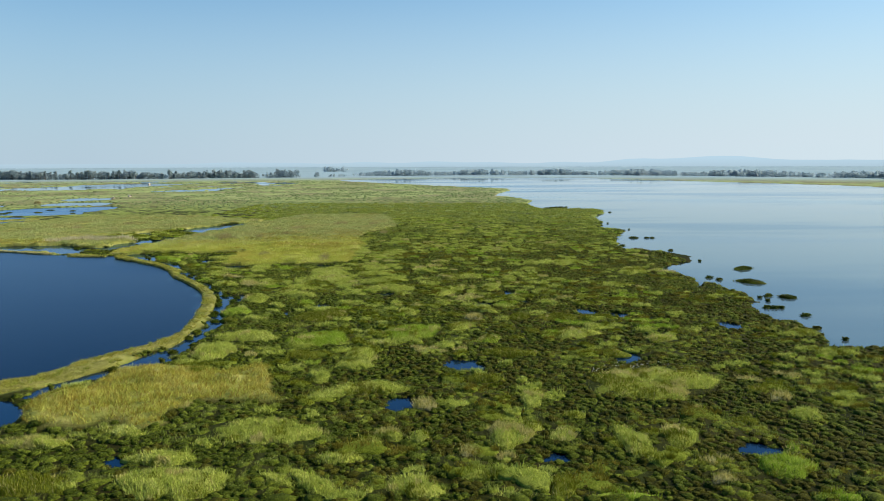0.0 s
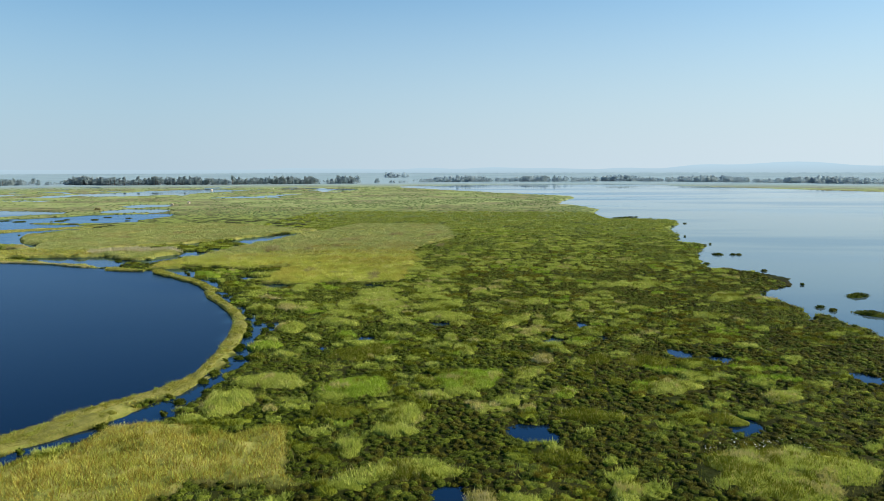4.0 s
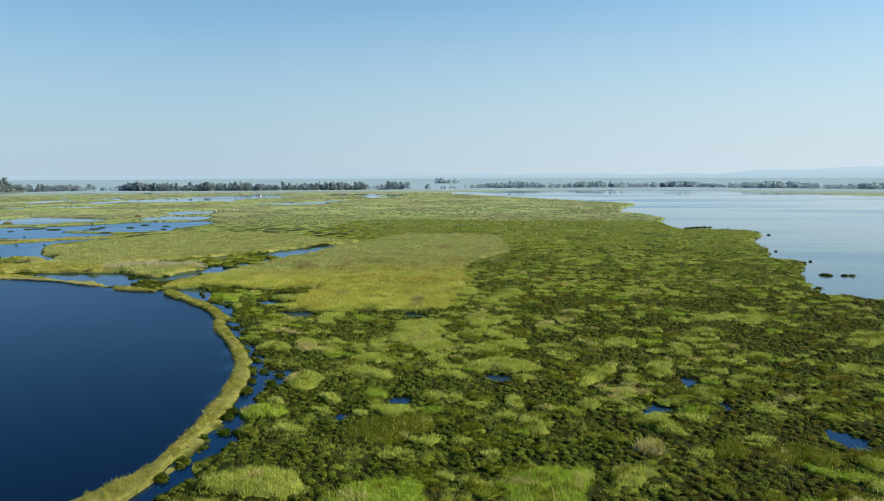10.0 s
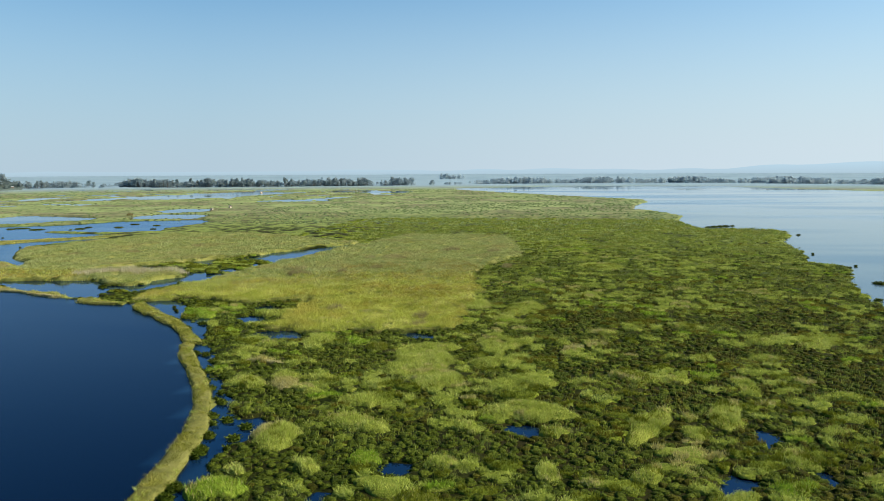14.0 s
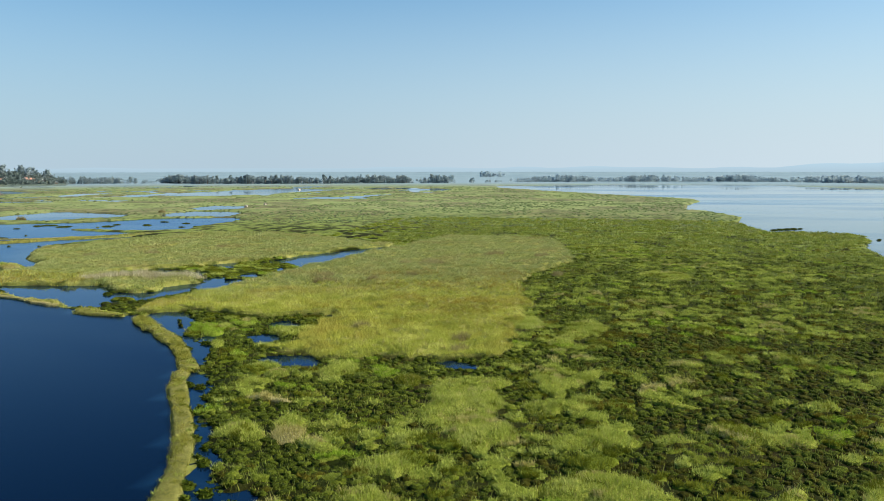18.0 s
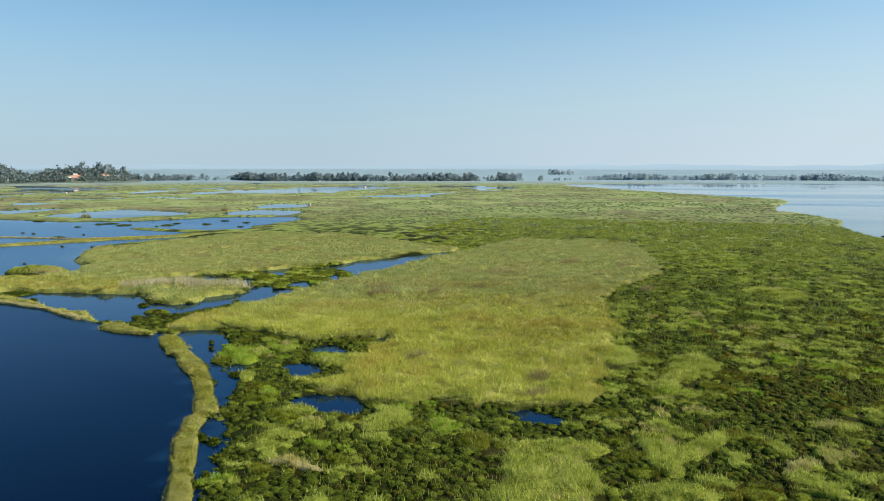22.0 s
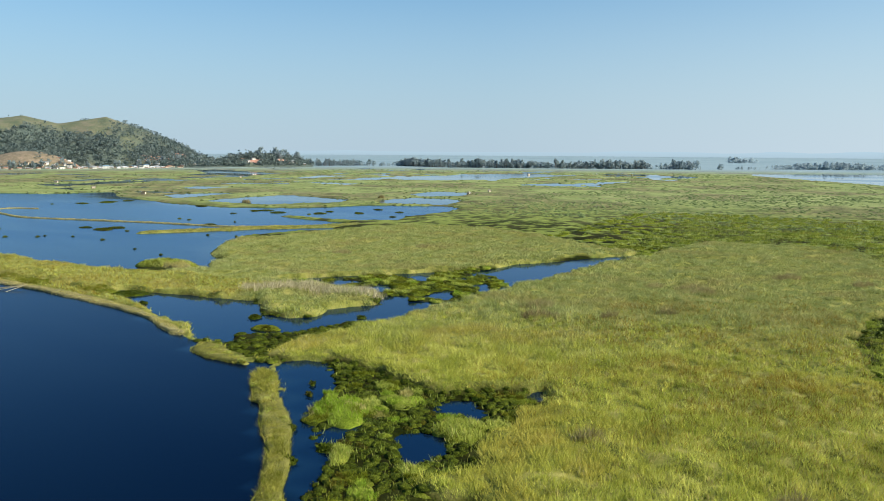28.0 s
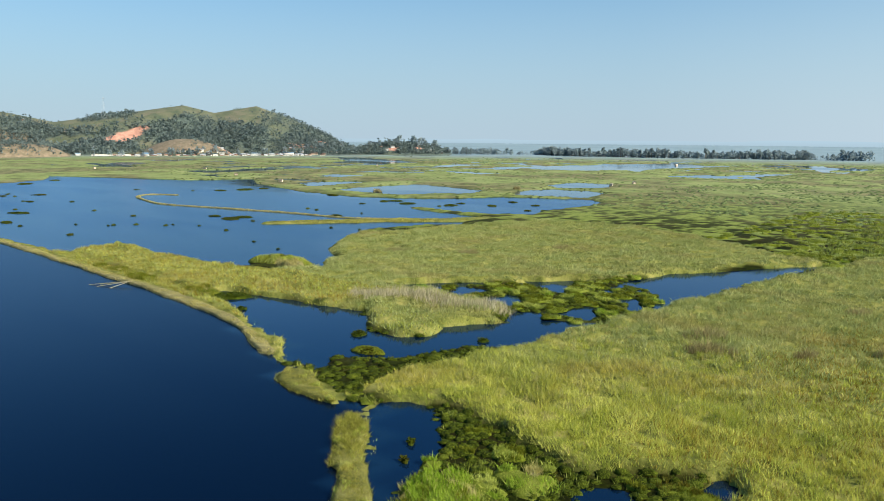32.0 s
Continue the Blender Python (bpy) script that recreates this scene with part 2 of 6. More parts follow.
MOUND_LIGHT = mound_material("light_sward", (0.022, 0.030, 0.003), (0.150, 0.178, 0.019), (0.400, 0.410, 0.085))
MOUND_FRESH = mound_material("fresh_sward", (0.020, 0.034, 0.003), (0.130, 0.182, 0.015), (0.340, 0.400, 0.055))
MOUND_OLIVE = mound_material("olive_sward", (0.024, 0.032, 0.002), (0.085, 0.102, 0.008), (0.200, 0.205, 0.026))
MOUND_DRY = mound_material("dry_bank", (0.085, 0.080, 0.030), (0.225, 0.200, 0.085), (0.420, 0.370, 0.185))
MOUND_EDGE_SHADE = mound_material("edge_shade_mound", (0.026, 0.034, 0.012), (0.060, 0.076, 0.026), (0.120, 0.135, 0.050))
MOUND_FAR = mound_material("marsh_mound", (0.055, 0.080, 0.030), (0.112, 0.152, 0.056), (0.180, 0.212, 0.086))
TWIG = leaf_material("dry_twigs", (0.18, 0.150, 0.060), (0.29, 0.245, 0.105), (0.44, 0.380, 0.190), 0.3)
PLUME = leaf_material("white_plume", (0.62, 0.60, 0.54), (0.72, 0.70, 0.64), (0.80, 0.78, 0.74), 0.3)
REED = leaf_material("dry_reed", (0.33, 0.29, 0.17), (0.45, 0.40, 0.25), (0.57, 0.51, 0.35), 0.35)
# Haze is put into these far leaf colours: pale, bluish, low contrast.
LEAF_TREE_HAZED = leaf_material("hazed_tree_leaf", (0.275, 0.340, 0.350), (0.300, 0.366, 0.372), (0.330, 0.392, 0.392), 0.5)
LEAF_HILL_HAZED = leaf_material("hazed_hill_leaf", (0.118, 0.160, 0.160), (0.150, 0.195, 0.182), (0.200, 0.240, 0.205), 0.5)
LEAF_FAR_HAZED = leaf_material("hazed_far_leaf", (0.360, 0.440, 0.475), (0.375, 0.455, 0.490), (0.390, 0.470, 0.505), 0.5)
LEAF_BANK_HAZED = leaf_material("hazed_bank_leaf", (0.285, 0.352, 0.370), (0.305, 0.372, 0.388), (0.330, 0.394, 0.405), 0.5)
BARK = plain_material("bark", (0.16, 0.12, 0.09))


# ---- the plan ----
# Outlines in metres, x to the east, y to the north.
CHANNEL = [(-79.5, 191.5), (-66.8, 175.1), (-61.8, 167.4), (-51.9, 152), (-44.8, 142.7), (-42.3, 134.7), (-41.1, 129.6), (-37.6, 118.9), (-36.9, 119.6), (-38.1, 127.6), (-37.1, 133.6), (-38.3, 137.2), (-40, 136), (-44.1, 142.8), (-50.7, 152.1), (-55, 161), (-62, 171.4), (-65.7, 179.9), (-71.6, 184.2), (-79.9, 194.5)]
CHANNEL_SOUTH = [(-39.4, 125.5), (-36.1, 111.6), (-36.2, 101.7), (-37.7, 92.5), (-40.9, 87.5), (-44, 80.6), (-44.4, 76.3), (-43.5, 75.7), (-43, 79.9), (-38.8, 85.8), (-34.1, 90.3), (-34.7, 94.8), (-34.7, 104.4), (-35.1, 113.2), (-37.2, 123.6)]
INLET = [(-144.5, 216.3), (-144, 218.7), (-135.6, 220.5), (-116.9, 224), (-113, 222), (-108.3, 216.8), (-103.1, 217), (-98.8, 222), (-101.9, 225), (-98.9, 229.4), (-96.9, 233.8), (-99.8, 238.9), (-96.8, 241.6), (-94.4, 237.8), (-90.7, 239.4), (-87.3, 241.3), (-88.7, 225.9), (-88.6, 223.3), (-94.7, 220.4), (-96.1, 215.8), (-97.4, 210.3), (-100.5, 208.7), (-103.3, 206.8), (-100.6, 202), (-104.9, 202.2), (-112.4, 206.7), (-127, 211.4)]
INLET_EAST = [(-99, 272.8), (-95, 285.8), (-86.2, 300.8), (-78, 313.1), (-75.6, 319), (-77, 309.5), (-79.5, 292.6), (-81.8, 278.6), (-82.3, 270.1), (-83.8, 265.2), (-84.6, 260.6), (-88.4, 262.6), (-88.5, 268.5), (-94.9, 269)]
COVE = [(-86.7, 197.3), (-86.2, 201.4), (-82.1, 200.5), (-78.7, 197.4), (-76.7, 194.4), (-73.9, 190.2), (-73.9, 187.2), (-75.7, 186.2), (-78.4, 188.1), (-80.3, 191.9)]
LAKE_WEST = [(-700, 200), (-640, 300)] + [(-471.8, 294.1), (-489.4, 322.6), (-530.5, 342.8), (-482.2, 368.7), (-436.6, 383.6), (-421.9, 419.5), (-379.1, 391.3), (-327.2, 375.8), (-279.1, 370.5), (-248.4, 385.2), (-230.1, 417.9), (-196.4, 431.4), (-185.1, 423), (-180, 402.8), (-182.2, 378.2), (-177.3, 357.9), (-182.9, 352.3), (-191.2, 349.1), (-183.5, 336.8), (-176.8, 319.3), (-183.4, 310.8), (-187.9, 293.1), (-180.7, 278.5), (-169, 262.2), (-158.9, 254.8), (-148.7, 242.7), (-158.3, 248.2), (-162.4, 247.3), (-165.3, 237.7), (-161.7, 234.7), (-170.4, 231.9), (-184, 230.8), (-199.8, 232.6), (-209.5, 232.1), (-207.4, 227.7), (-202.3, 218.6), (-207.7, 218), (-241.8, 217.4)] + [(-340, 214), (-500, 190)]
POOLS = [
    [(-323.5, 410.9), (-320.7, 457.2), (-263.9, 444.9), (-253, 423), (-270.4, 389.2), (-314.7, 389.5)],
    [(-248.4, 450), (-245.4, 477.6), (-224.6, 481.8), (-209.2, 470.2), (-200.3, 435.9), (-231.5, 425.9)],
    [(-265.5, 503.9), (-269, 540.5), (-244.7, 542.9), (-227.5, 510.4), (-231.1, 493.2), (-244.9, 484.5)],
    [(-442.6, 701.3), (-429.4, 790.8), (-412.5, 813.8), (-409.7, 902.7), (-380.4, 943.8), (-296.1, 895.4), (-308.2, 834.4), (-323.1, 794.2), (-316.2, 728.4), (-344.5, 692.8), (-382.7, 679.4)],
    [(-799.2, 808.3), (-754.4, 827.2), (-570.9, 736.5), (-561.3, 662.3), (-631.3, 681.3)],
    [(-465.4, 541), (-422.4, 579.1), (-405.7, 555.5), (-441.1, 526.1)],
    [(-378.4, 415.8), (-367.6, 445.3), (-350.5, 456.2), (-344.6, 430.2), (-341.9, 397.2)],
]
SHORE_NORTH = [(-142.8, 1026.2), (-56.5, 881.5), (0.2, 791.8), (64.7, 701.8), (61.8, 659.2), (47, 610.6), (40.2, 549.1), (49.8, 539.4), (59.4, 482.7), (51.2, 443.4), (51.7, 394.7), (72.8, 393.9), (85.3, 388.6), (81.3, 366.6), (70.5, 336.4), (65.7, 299), (60.2, 278.4), (68, 271.1), (59, 246.3), (53.1, 217.9)]
SHORE_SOUTH = [(53.4, 212.1), (62, 205.1), (68, 194.9), (63.1, 182.7), (53.9, 175.7), (51.3, 170.1), (53.5, 163.9), (54.6, 155.8), (51.6, 145.8), (56.3, 152.8), (57.3, 143.7), (58.7, 133.3), (54.4, 126.4), (53.8, 122), (53.6, 114.8), (57.1, 114.7), (54.7, 103.3), (53, 98.1), (59.9, 97.1)]
LAKE_EAST = SHORE_NORTH + SHORE_SOUTH + [(90, 88), (150, 40), (400, -200), (2600, -200), (2600, 420), (900, 430), (560, 560),
    (450, 690), (428, 790), (385, 890), (300, 1050), (215, 1235), (60, 1235), (-30, 1200), (-152, 1100)]
POOL_MEADOW = [(-56.1, 175.4), (-53.7, 177.3), (-48.3, 177.4), (-47, 175), (-47.9, 172.4), (-51.1, 172.7), (-53.2, 173.8)]
MARSH = [(-97, 242), (-88, 243), (-83, 262), (-90, 270), (-99, 274), (-116, 256), (-128, 241)]
MEADOW_EAST = [(-92.9, 201), (-90, 214.5), (-86.4, 242.4), (-83, 263.7), (-76.4, 304.4), (-72.6, 327.8), (-66.9, 351), (-45.3, 355.1), (-27, 344.5), (-20.8, 318.2), (-16.6, 283.3), (-25.6, 260.8), (-28.8, 247.1), (-26.4, 228.1), (-23, 221.3), (-24, 207.6), (-21.9, 195.5), (-23.3, 188.8), (-25.6, 183.4), (-29.5, 179.5), (-35, 178.9), (-42.6, 177.5), (-46.6, 178.6), (-53.3, 178.6), (-56.1, 178.3), (-56, 178), (-56.2, 181.6), (-55.7, 185.4), (-54.8, 191.4), (-54.2, 196.3), (-54.3, 202.3), (-57.8, 204.7), (-61.7, 202), (-67.7, 199.4), (-73, 199.4), (-77.1, 200.3), (-83, 202.1), (-86, 201.1), (-92.2, 200.9)]
MEADOW_WEST = [(-204.1, 217), (-207.7, 231.2), (-184, 230.8), (-160.7, 233.9), (-146.9, 241), (-157.2, 253.3), (-168.7, 262.5), (-182.2, 284.9), (-176.2, 302.8), (-170.9, 327.3), (-163.3, 343.3), (-141.2, 352.6), (-119.5, 343), (-101.2, 334), (-79.7, 320), (-78, 313.1), (-86.5, 301.5), (-99.5, 273.8), (-114.4, 254.1), (-128.2, 239.9), (-119.9, 242.4), (-104, 240), (-97.5, 234), (-98.9, 229.4), (-101.9, 225), (-98.8, 222), (-103.1, 217), (-108.3, 216.8), (-116.9, 224), (-135.6, 220.5), (-144.5, 216.3), (-156, 215.3), (-177.4, 215.5)]
MEADOW_SOUTH = [(-42.8, 72.2), (-38.9, 68.9), (-33.5, 67.3), (-30.9, 68), (-28.6, 66.5), (-26.2, 66.5), (-26.9, 69.6), (-26, 73.5), (-22.6, 73.8), (-17.6, 73.8), (-19.7, 79.7), (-21.7, 86.5), (-24.7, 85.8), (-30.8, 85.9), (-35.6, 87.6), (-38.1, 85.5), (-40.6, 78.2), (-43.2, 75.1)]
BUND = [(-46.8, 80.7), (-45.5, 84.8), (-44.4, 90.3), (-41.9, 95.1), (-38.8, 97.7), (-37.8, 103.3), (-39.7, 120.2), (-40.9, 125.7), (-42.5, 132.5), (-44.5, 137.3), (-47.5, 144), (-51.5, 150.4), (-59.5, 162.2), (-61.8, 167.1), (-63.7, 171.1), (-68.8, 178), (-73.7, 182.9), (-79.6, 188.4), (-83.1, 192.1), (-87.9, 197.2)]
BUND_NORTH = [(-109.1, 202), (-123.5, 208), (-138.8, 210.4), (-154.9, 211.6), (-183.1, 212.7), (-212.6, 214.4), (-234.2, 214.8)]
PLATFORM = [(-91.7, 196.4), (-95.9, 197), (-101.9, 199.5)]
BUND_SOUTH = [(-53.5, 75.5), (-49.5, 79.8), (-45.4, 83.8), (-41.4, 90.2)]
POND_SOUTHWEST = [(-50.1, 69.6), (-47.6, 74.5), (-44.2, 73.8), (-41.1, 70), (-41.4, 66.1), (-44.7, 61.8)]
POND = BUND + PLATFORM + BUND_NORTH + [(-330, 205), (-330, 60), (-90, 40), (-60, 62)]
SPIT_CURL = [(-335, 318.5), (-348, 315), (-347, 307), (-333.3, 299.6), (-301.1, 291.3), (-272.1, 298.3), (-238.7, 306.3), (-214.4, 308.2), (-200.5, 317.4), (-186, 329.6)]
SPIT_LONG = [(-219.8, 282.8), (-212.4, 294.4), (-198.7, 314.6), (-185.2, 325.9), (-183, 337.3)]
SPIT_SHORT = [(-221.8, 350), (-204.9, 346.2), (-189.5, 345.6)]
PONDS = [(2.8, 88.7, 1.8, 2.3), (23.6, 92.5, 1.3, 2.3), (23.8, 120.4, 0.8, 1.9), (44.1, 110.4, 1.3, 2.5), (28.7, 118.1, 1.4, 1.4), (-4.4, 74.4, 1.1, 1.5), (27.6, 61.8, 0.9, 1.2), (10.3, 60.4, 0.6, 0.7), (-27.3, 59.2, 0.5, 0.8), (-10.3, 137.7, 1.5, 1.4), (-21.5, 127.3, 1.1, 1.1), (7.7, 127.8, 1.1, 1.5), (12.3, 138.8, 0.6, 1.3), (14.7, 130.1, 0.5, 0.9), (-26.0, 120.5, 0.7, 0.6), (-28.6, 177.7, 1.9, 1.3), (-59.0, 185.3, 1.9, 2.3), (-61.5, 195.2, 0.9, 1.1), (-62.2, 196.5, 0.9, 1.1), (-59.3, 195.1, 1.0, 1.0), (-56.1, 203.7, 0.9, 1.1), (-60.3, 187.0, 2.2, 1.6), (-67.6, 185.4, 0.9, 1.6), (24.2, 120.5, 0.9, 1.9), (28.9, 119.0, 1.4, 1.1)]
# Tussocks of taller grass on the mat: x, y, two half-widths, the turn of the first, and a tone (0 light, 1 fresh, 2 straw, 3 olive).
TUSSOCKS_A = [(29.5, 51.8, 2.2, 0.8, 3, 1), (5.0, 51.9, 1.8, 0.6, 6, 0), (13.2, 52.0, 2.6, 0.8, 1, 1), (-5.8, 52.9, 0.7, 0.5, -3, 0), (-2.4, 53.7, 2.4, 1.9, -40, 0), (-29.0, 53.8, 1.0, 0.6, -21, 0), (9.4, 54.0, 2.0, 1.2, 75, 3), (-9.8, 54.0, 3.9, 1.0, -53, 0), (-32.0, 54.1, 3.5, 2.0, -21, 3), (-21.0, 54.3, 4.2, 3.1, -23, 0), (22.0, 54.7, 1.3, 0.8, 15, 2), (-13.1, 55.0, 2.2, 0.6, -40, 0), (3.8, 55.9, 2.5, 0.8, 13, 0), (28.1, 57.4, 3.0, 1.9, 29, 1), (22.6, 58.6, 1.8, 1.1, 13, 3), (-8.8, 59.1, 1.9, 1.1, -3, 0)]
TUSSOCKS_B = [(-23.5, 59.2, 3.0, 1.3, -5, 0), (2.2, 60.3, 1.1, 0.8, 85, 2), (30.3, 60.9, 0.8, 0.5, 11, 1), (-21.2, 62.3, 1.0, 0.7, -31, 0), (17.1, 62.6, 5.9, 1.3, -81, 0), (-36.3, 62.7, 3.3, 1.2, -5, 0), (-6.6, 63.1, 1.1, 0.9, -29, 0), (-2.0, 63.8, 1.3, 0.9, -85, 0), (21.5, 64.1, 2.5, 1.8, 50, 0), (11.1, 64.4, 1.6, 1.3, 62, 0), (-4.9, 64.6, 1.6, 1.1, -60, 0), (6.6, 65.3, 3.3, 2.5, 60, 0), (-29.7, 65.4, 2.2, 1.0, -7, 0), (-16.5, 65.4, 5.7, 2.9, -14, 0), (29.0, 68.0, 1.4, 0.8, 13, 3), (35.7, 69.5, 2.0, 1.3, 32, 0)]
TUSSOCKS_C = [(13.0, 69.7, 1.2, 0.9, 16, 0), (25.8, 71.2, 0.8, 0.5, 13, 1), (-1.7, 72.8, 1.6, 1.2, -86, 2), (9.5, 75.0, 3.0, 1.2, 81, 0), (35.9, 75.3, 1.7, 0.9, 53, 2), (34.5, 77.6, 1.5, 1.0, 36, 3), (-8.3, 78.1, 5.8, 1.9, 9, 0), (23.6, 80.4, 8.0, 5.1, 10, 0), (4.9, 82.1, 2.3, 1.4, 1, 3), (-14.3, 83.0, 2.4, 1.2, -76, 0), (-10.8, 87.5, 2.8, 1.6, -4, 0), (-10.5, 92.3, 3.0, 2.2, -75, 0), (-18.1, 92.3, 2.3, 1.8, -19, 3), (51.0, 93.0, 3.1, 1.5, 9, 0), (22.5, 93.3, 1.9, 1.5, 28, 3), (8.5, 93.4, 4.5, 1.6, 0, 3)]
TUSSOCKS_D = [(-30.2, 94.9, 4.6, 2.8, -73, 0), (-8.1, 99.0, 2.7, 1.3, -11, 0), (30.6, 100.9, 2.5, 1.6, 11, 0), (6.7, 100.9, 1.9, 1.5, 62, 1), (-17.2, 101.3, 4.7, 3.6, 0, 1), (10.3, 101.9, 1.4, 0.7, 15, 3), (-27.8, 102.8, 4.1, 2.9, -6, 0), (15.6, 103.8, 2.1, 1.2, 59, 1), (19.4, 103.9, 3.7, 2.2, 30, 0), (52.0, 104.2, 3.2, 1.7, 11, 0), (-4.2, 105.3, 5.0, 3.4, 35, 1), (-10.2, 105.4, 1.3, 0.9, 10, 0), (13.4, 105.8, 1.6, 0.9, -66, 3), (9.8, 108.4, 2.7, 0.7, -71, 3), (2.7, 108.7, 2.4, 1.8, 61, 0), (22.6, 109.0, 1.5, 1.3, -43, 0)]
TUSSOCKS_E = [(-33.7, 114.3, 1.3, 0.9, -7, 3), (9.7, 114.8, 1.4, 0.9, 19, 0), (5.2, 115.4, 1.9, 1.4, 57, 2), (18.6, 115.4, 3.6, 2.4, 15, 3), (-29.8, 115.5, 2.2, 0.9, 5, 0), (12.5, 116.0, 2.5, 1.7, 52, 3), (-19.7, 117.5, 5.3, 3.4, 64, 3), (1.5, 117.8, 2.3, 0.9, -10, 3), (-5.8, 119.9, 3.3, 1.1, -64, 0), (-34.5, 120.3, 2.7, 1.9, -10, 1), (6.8, 122.3, 2.9, 1.8, -36, 0), (-34.7, 124.3, 1.1, 0.8, -17, 0), (7.1, 124.9, 2.0, 0.7, 11, 0), (-28.7, 125.8, 2.2, 0.9, -46, 0), (-4.4, 125.8, 1.2, 0.6, 11, 0), (11.5, 127.2, 2.1, 1.3, 35, 1)]
TUSSOCKS_F = [(-8.1, 127.4, 2.4, 1.0, -87, 0), (0.2, 127.7, 1.7, 1.2, 63, 0), (-24.2, 128.1, 1.6, 1.3, -6, 1), (-17.3, 128.4, 1.7, 1.3, 6, 0), (-34.2, 132.6, 4.7, 2.1, -68, 0), (13.3, 133.3, 2.4, 1.6, -48, 0), (-26.5, 136.5, 2.7, 2.2, -6, 0), (-7.5, 137.2, 1.6, 1.3, 61, 0), (-16.0, 137.3, 1.9, 1.3, -37, 0), (-28.9, 137.6, 2.2, 1.9, -36, 0), (6.0, 138.8, 1.7, 1.4, -76, 0), (27.4, 140.1, 1.7, 0.8, 64, 1), (1.7, 140.9, 7.4, 1.6, 69, 0), (19.2, 141.1, 1.5, 0.8, 21, 0), (10.1, 142.2, 1.5, 0.8, 17, 0), (-10.4, 143.1, 6.1, 2.7, 9, 0)]
TUSSOCKS_G = [(6.0, 143.3, 1.1, 1.0, 7, 0), (9.7, 143.9, 4.1, 1.7, 80, 0), (-28.5, 144.0, 3.0, 2.2, 0, 0), (35.2, 147.0, 4.0, 1.4, 12, 0), (-36.1, 147.2, 2.5, 1.1, -20, 0), (10.7, 147.3, 2.2, 1.5, 53, 0), (-31.5, 148.1, 1.3, 0.5, 12, 0), (-44.3, 148.8, 2.6, 1.9, -11, 0), (-39.7, 149.2, 2.5, 1.5, -58, 2), (-28.4, 149.9, 1.4, 0.7, 13, 0), (0.4, 151.2, 2.6, 0.6, 8, 3), (-40.7, 151.7, 3.0, 1.5, -64, 0), (-36.8, 152.5, 3.0, 0.8, 15, 0), (24.4, 152.6, 3.7, 1.1, 1, 0), (-33.8, 153.2, 0.7, 0.5, 11, 1), (-11.3, 153.5, 4.7, 2.3, 11, 0)]
TUSSOCKS_H = [(-22.2, 153.8, 4.4, 3.7, 85, 0), (-4.4, 155.1, 2.2, 0.8, 7, 0), (14.5, 156.3, 3.0, 1.5, -82, 0), (6.2, 156.9, 2.8, 1.1, 11, 0), (1.6, 158.4, 2.8, 2.2, -62, 0), (-46.7, 158.9, 2.9, 0.8, 0, 2), (-40.1, 159.2, 1.1, 0.6, 10, 0), (-34.6, 159.8, 1.1, 0.6, 12, 0), (-16.4, 160.4, 2.0, 0.9, 30, 0), (-7.9, 161.0, 1.0, 0.6, 26, 3), (-25.3, 161.8, 8.2, 4.6, -81, 0), (-15.4, 162.8, 3.8, 1.4, 8, 0), (-51.0, 164.6, 3.1, 1.0, 22, 0), (-3.9, 165.9, 3.9, 0.6, -11, 0), (43.7, 166.3, 7.4, 2.4, 66, 0), (-15.6, 167.2, 1.6, 0.9, 86, 0)]
TUSSOCKS_I = [(11.9, 168.2, 2.0, 1.4, 25, 0), (-49.5, 168.2, 1.8, 1.3, 17, 0), (7.8, 168.6, 1.5, 0.7, 25, 0), (-33.0, 168.6, 2.0, 1.8, -70, 3), (-25.3, 168.7, 4.7, 2.1, 14, 0), (-19.0, 169.3, 1.4, 1.0, 22, 3), (20.5, 169.4, 3.1, 1.1, 11, 0), (-42.6, 171.2, 3.1, 2.4, 51, 0), (-52.8, 171.4, 2.0, 1.1, 20, 0), (-17.0, 172.3, 3.9, 2.0, -85, 0), (-13.1, 173.3, 6.1, 1.2, 62, 0), (-41.6, 173.5, 0.7, 0.5, 25, 0), (-6.8, 175.5, 2.3, 1.0, -53, 0), (-15.0, 175.9, 1.6, 0.8, 17, 0), (22.4, 179.6, 2.9, 1.8, 57, 0), (31.0, 180.8, 5.5, 2.9, 60, 0)]
TUSSOCKS_J = [(-57.6, 180.9, 1.3, 1.2, -16, 0), (-64.6, 180.9, 2.3, 0.9, -53, 0), (-0.4, 182.7, 2.4, 1.4, 2, 0), (4.5, 185.5, 2.3, 1.2, -48, 0), (13.6, 188.4, 2.6, 1.7, 9, 0), (-71.1, 189.2, 4.4, 2.5, -50, 1), (-66.9, 189.7, 1.4, 0.8, 20, 3), (-58.3, 190.6, 2.8, 2.6, -7, 0), (-16.4, 191.3, 2.3, 1.8, 32, 0), (-67.9, 196.2, 1.9, 0.6, -58, 2), (-13.4, 200.8, 7.1, 3.4, 75, 0), (-23.5, 203.1, 6.5, 3.4, 83, 0), (4.9, 204.3, 4.3, 1.4, 84, 0), (-2.4, 215.6, 3.8, 1.9, -10, 0)]
TUSSOCKS_FAR = [(-160, 241.8, 6.5, 2.8, 20, 0), (4, 262.6, 6.5, 6.5, 19, 0), (-155, 240.5, 3.4, 2.0, 20, 2), (-158.6, 240.6, 1.4, 1.0, 20, 2), (-101.4, 210.8, 2.4, 1.3, 10, 3), (-165, 214.6, 6.0, 1.9, -5, 3), (-175, 215.8, 5.0, 1.6, 5, 3), (-147.5, 216.4, 5.6, 2.2, -10, 3), (-170.5, 220, 5, 1.3, 8, 3), (-182, 215.3, 3.0, 1.0, 0, 3)]
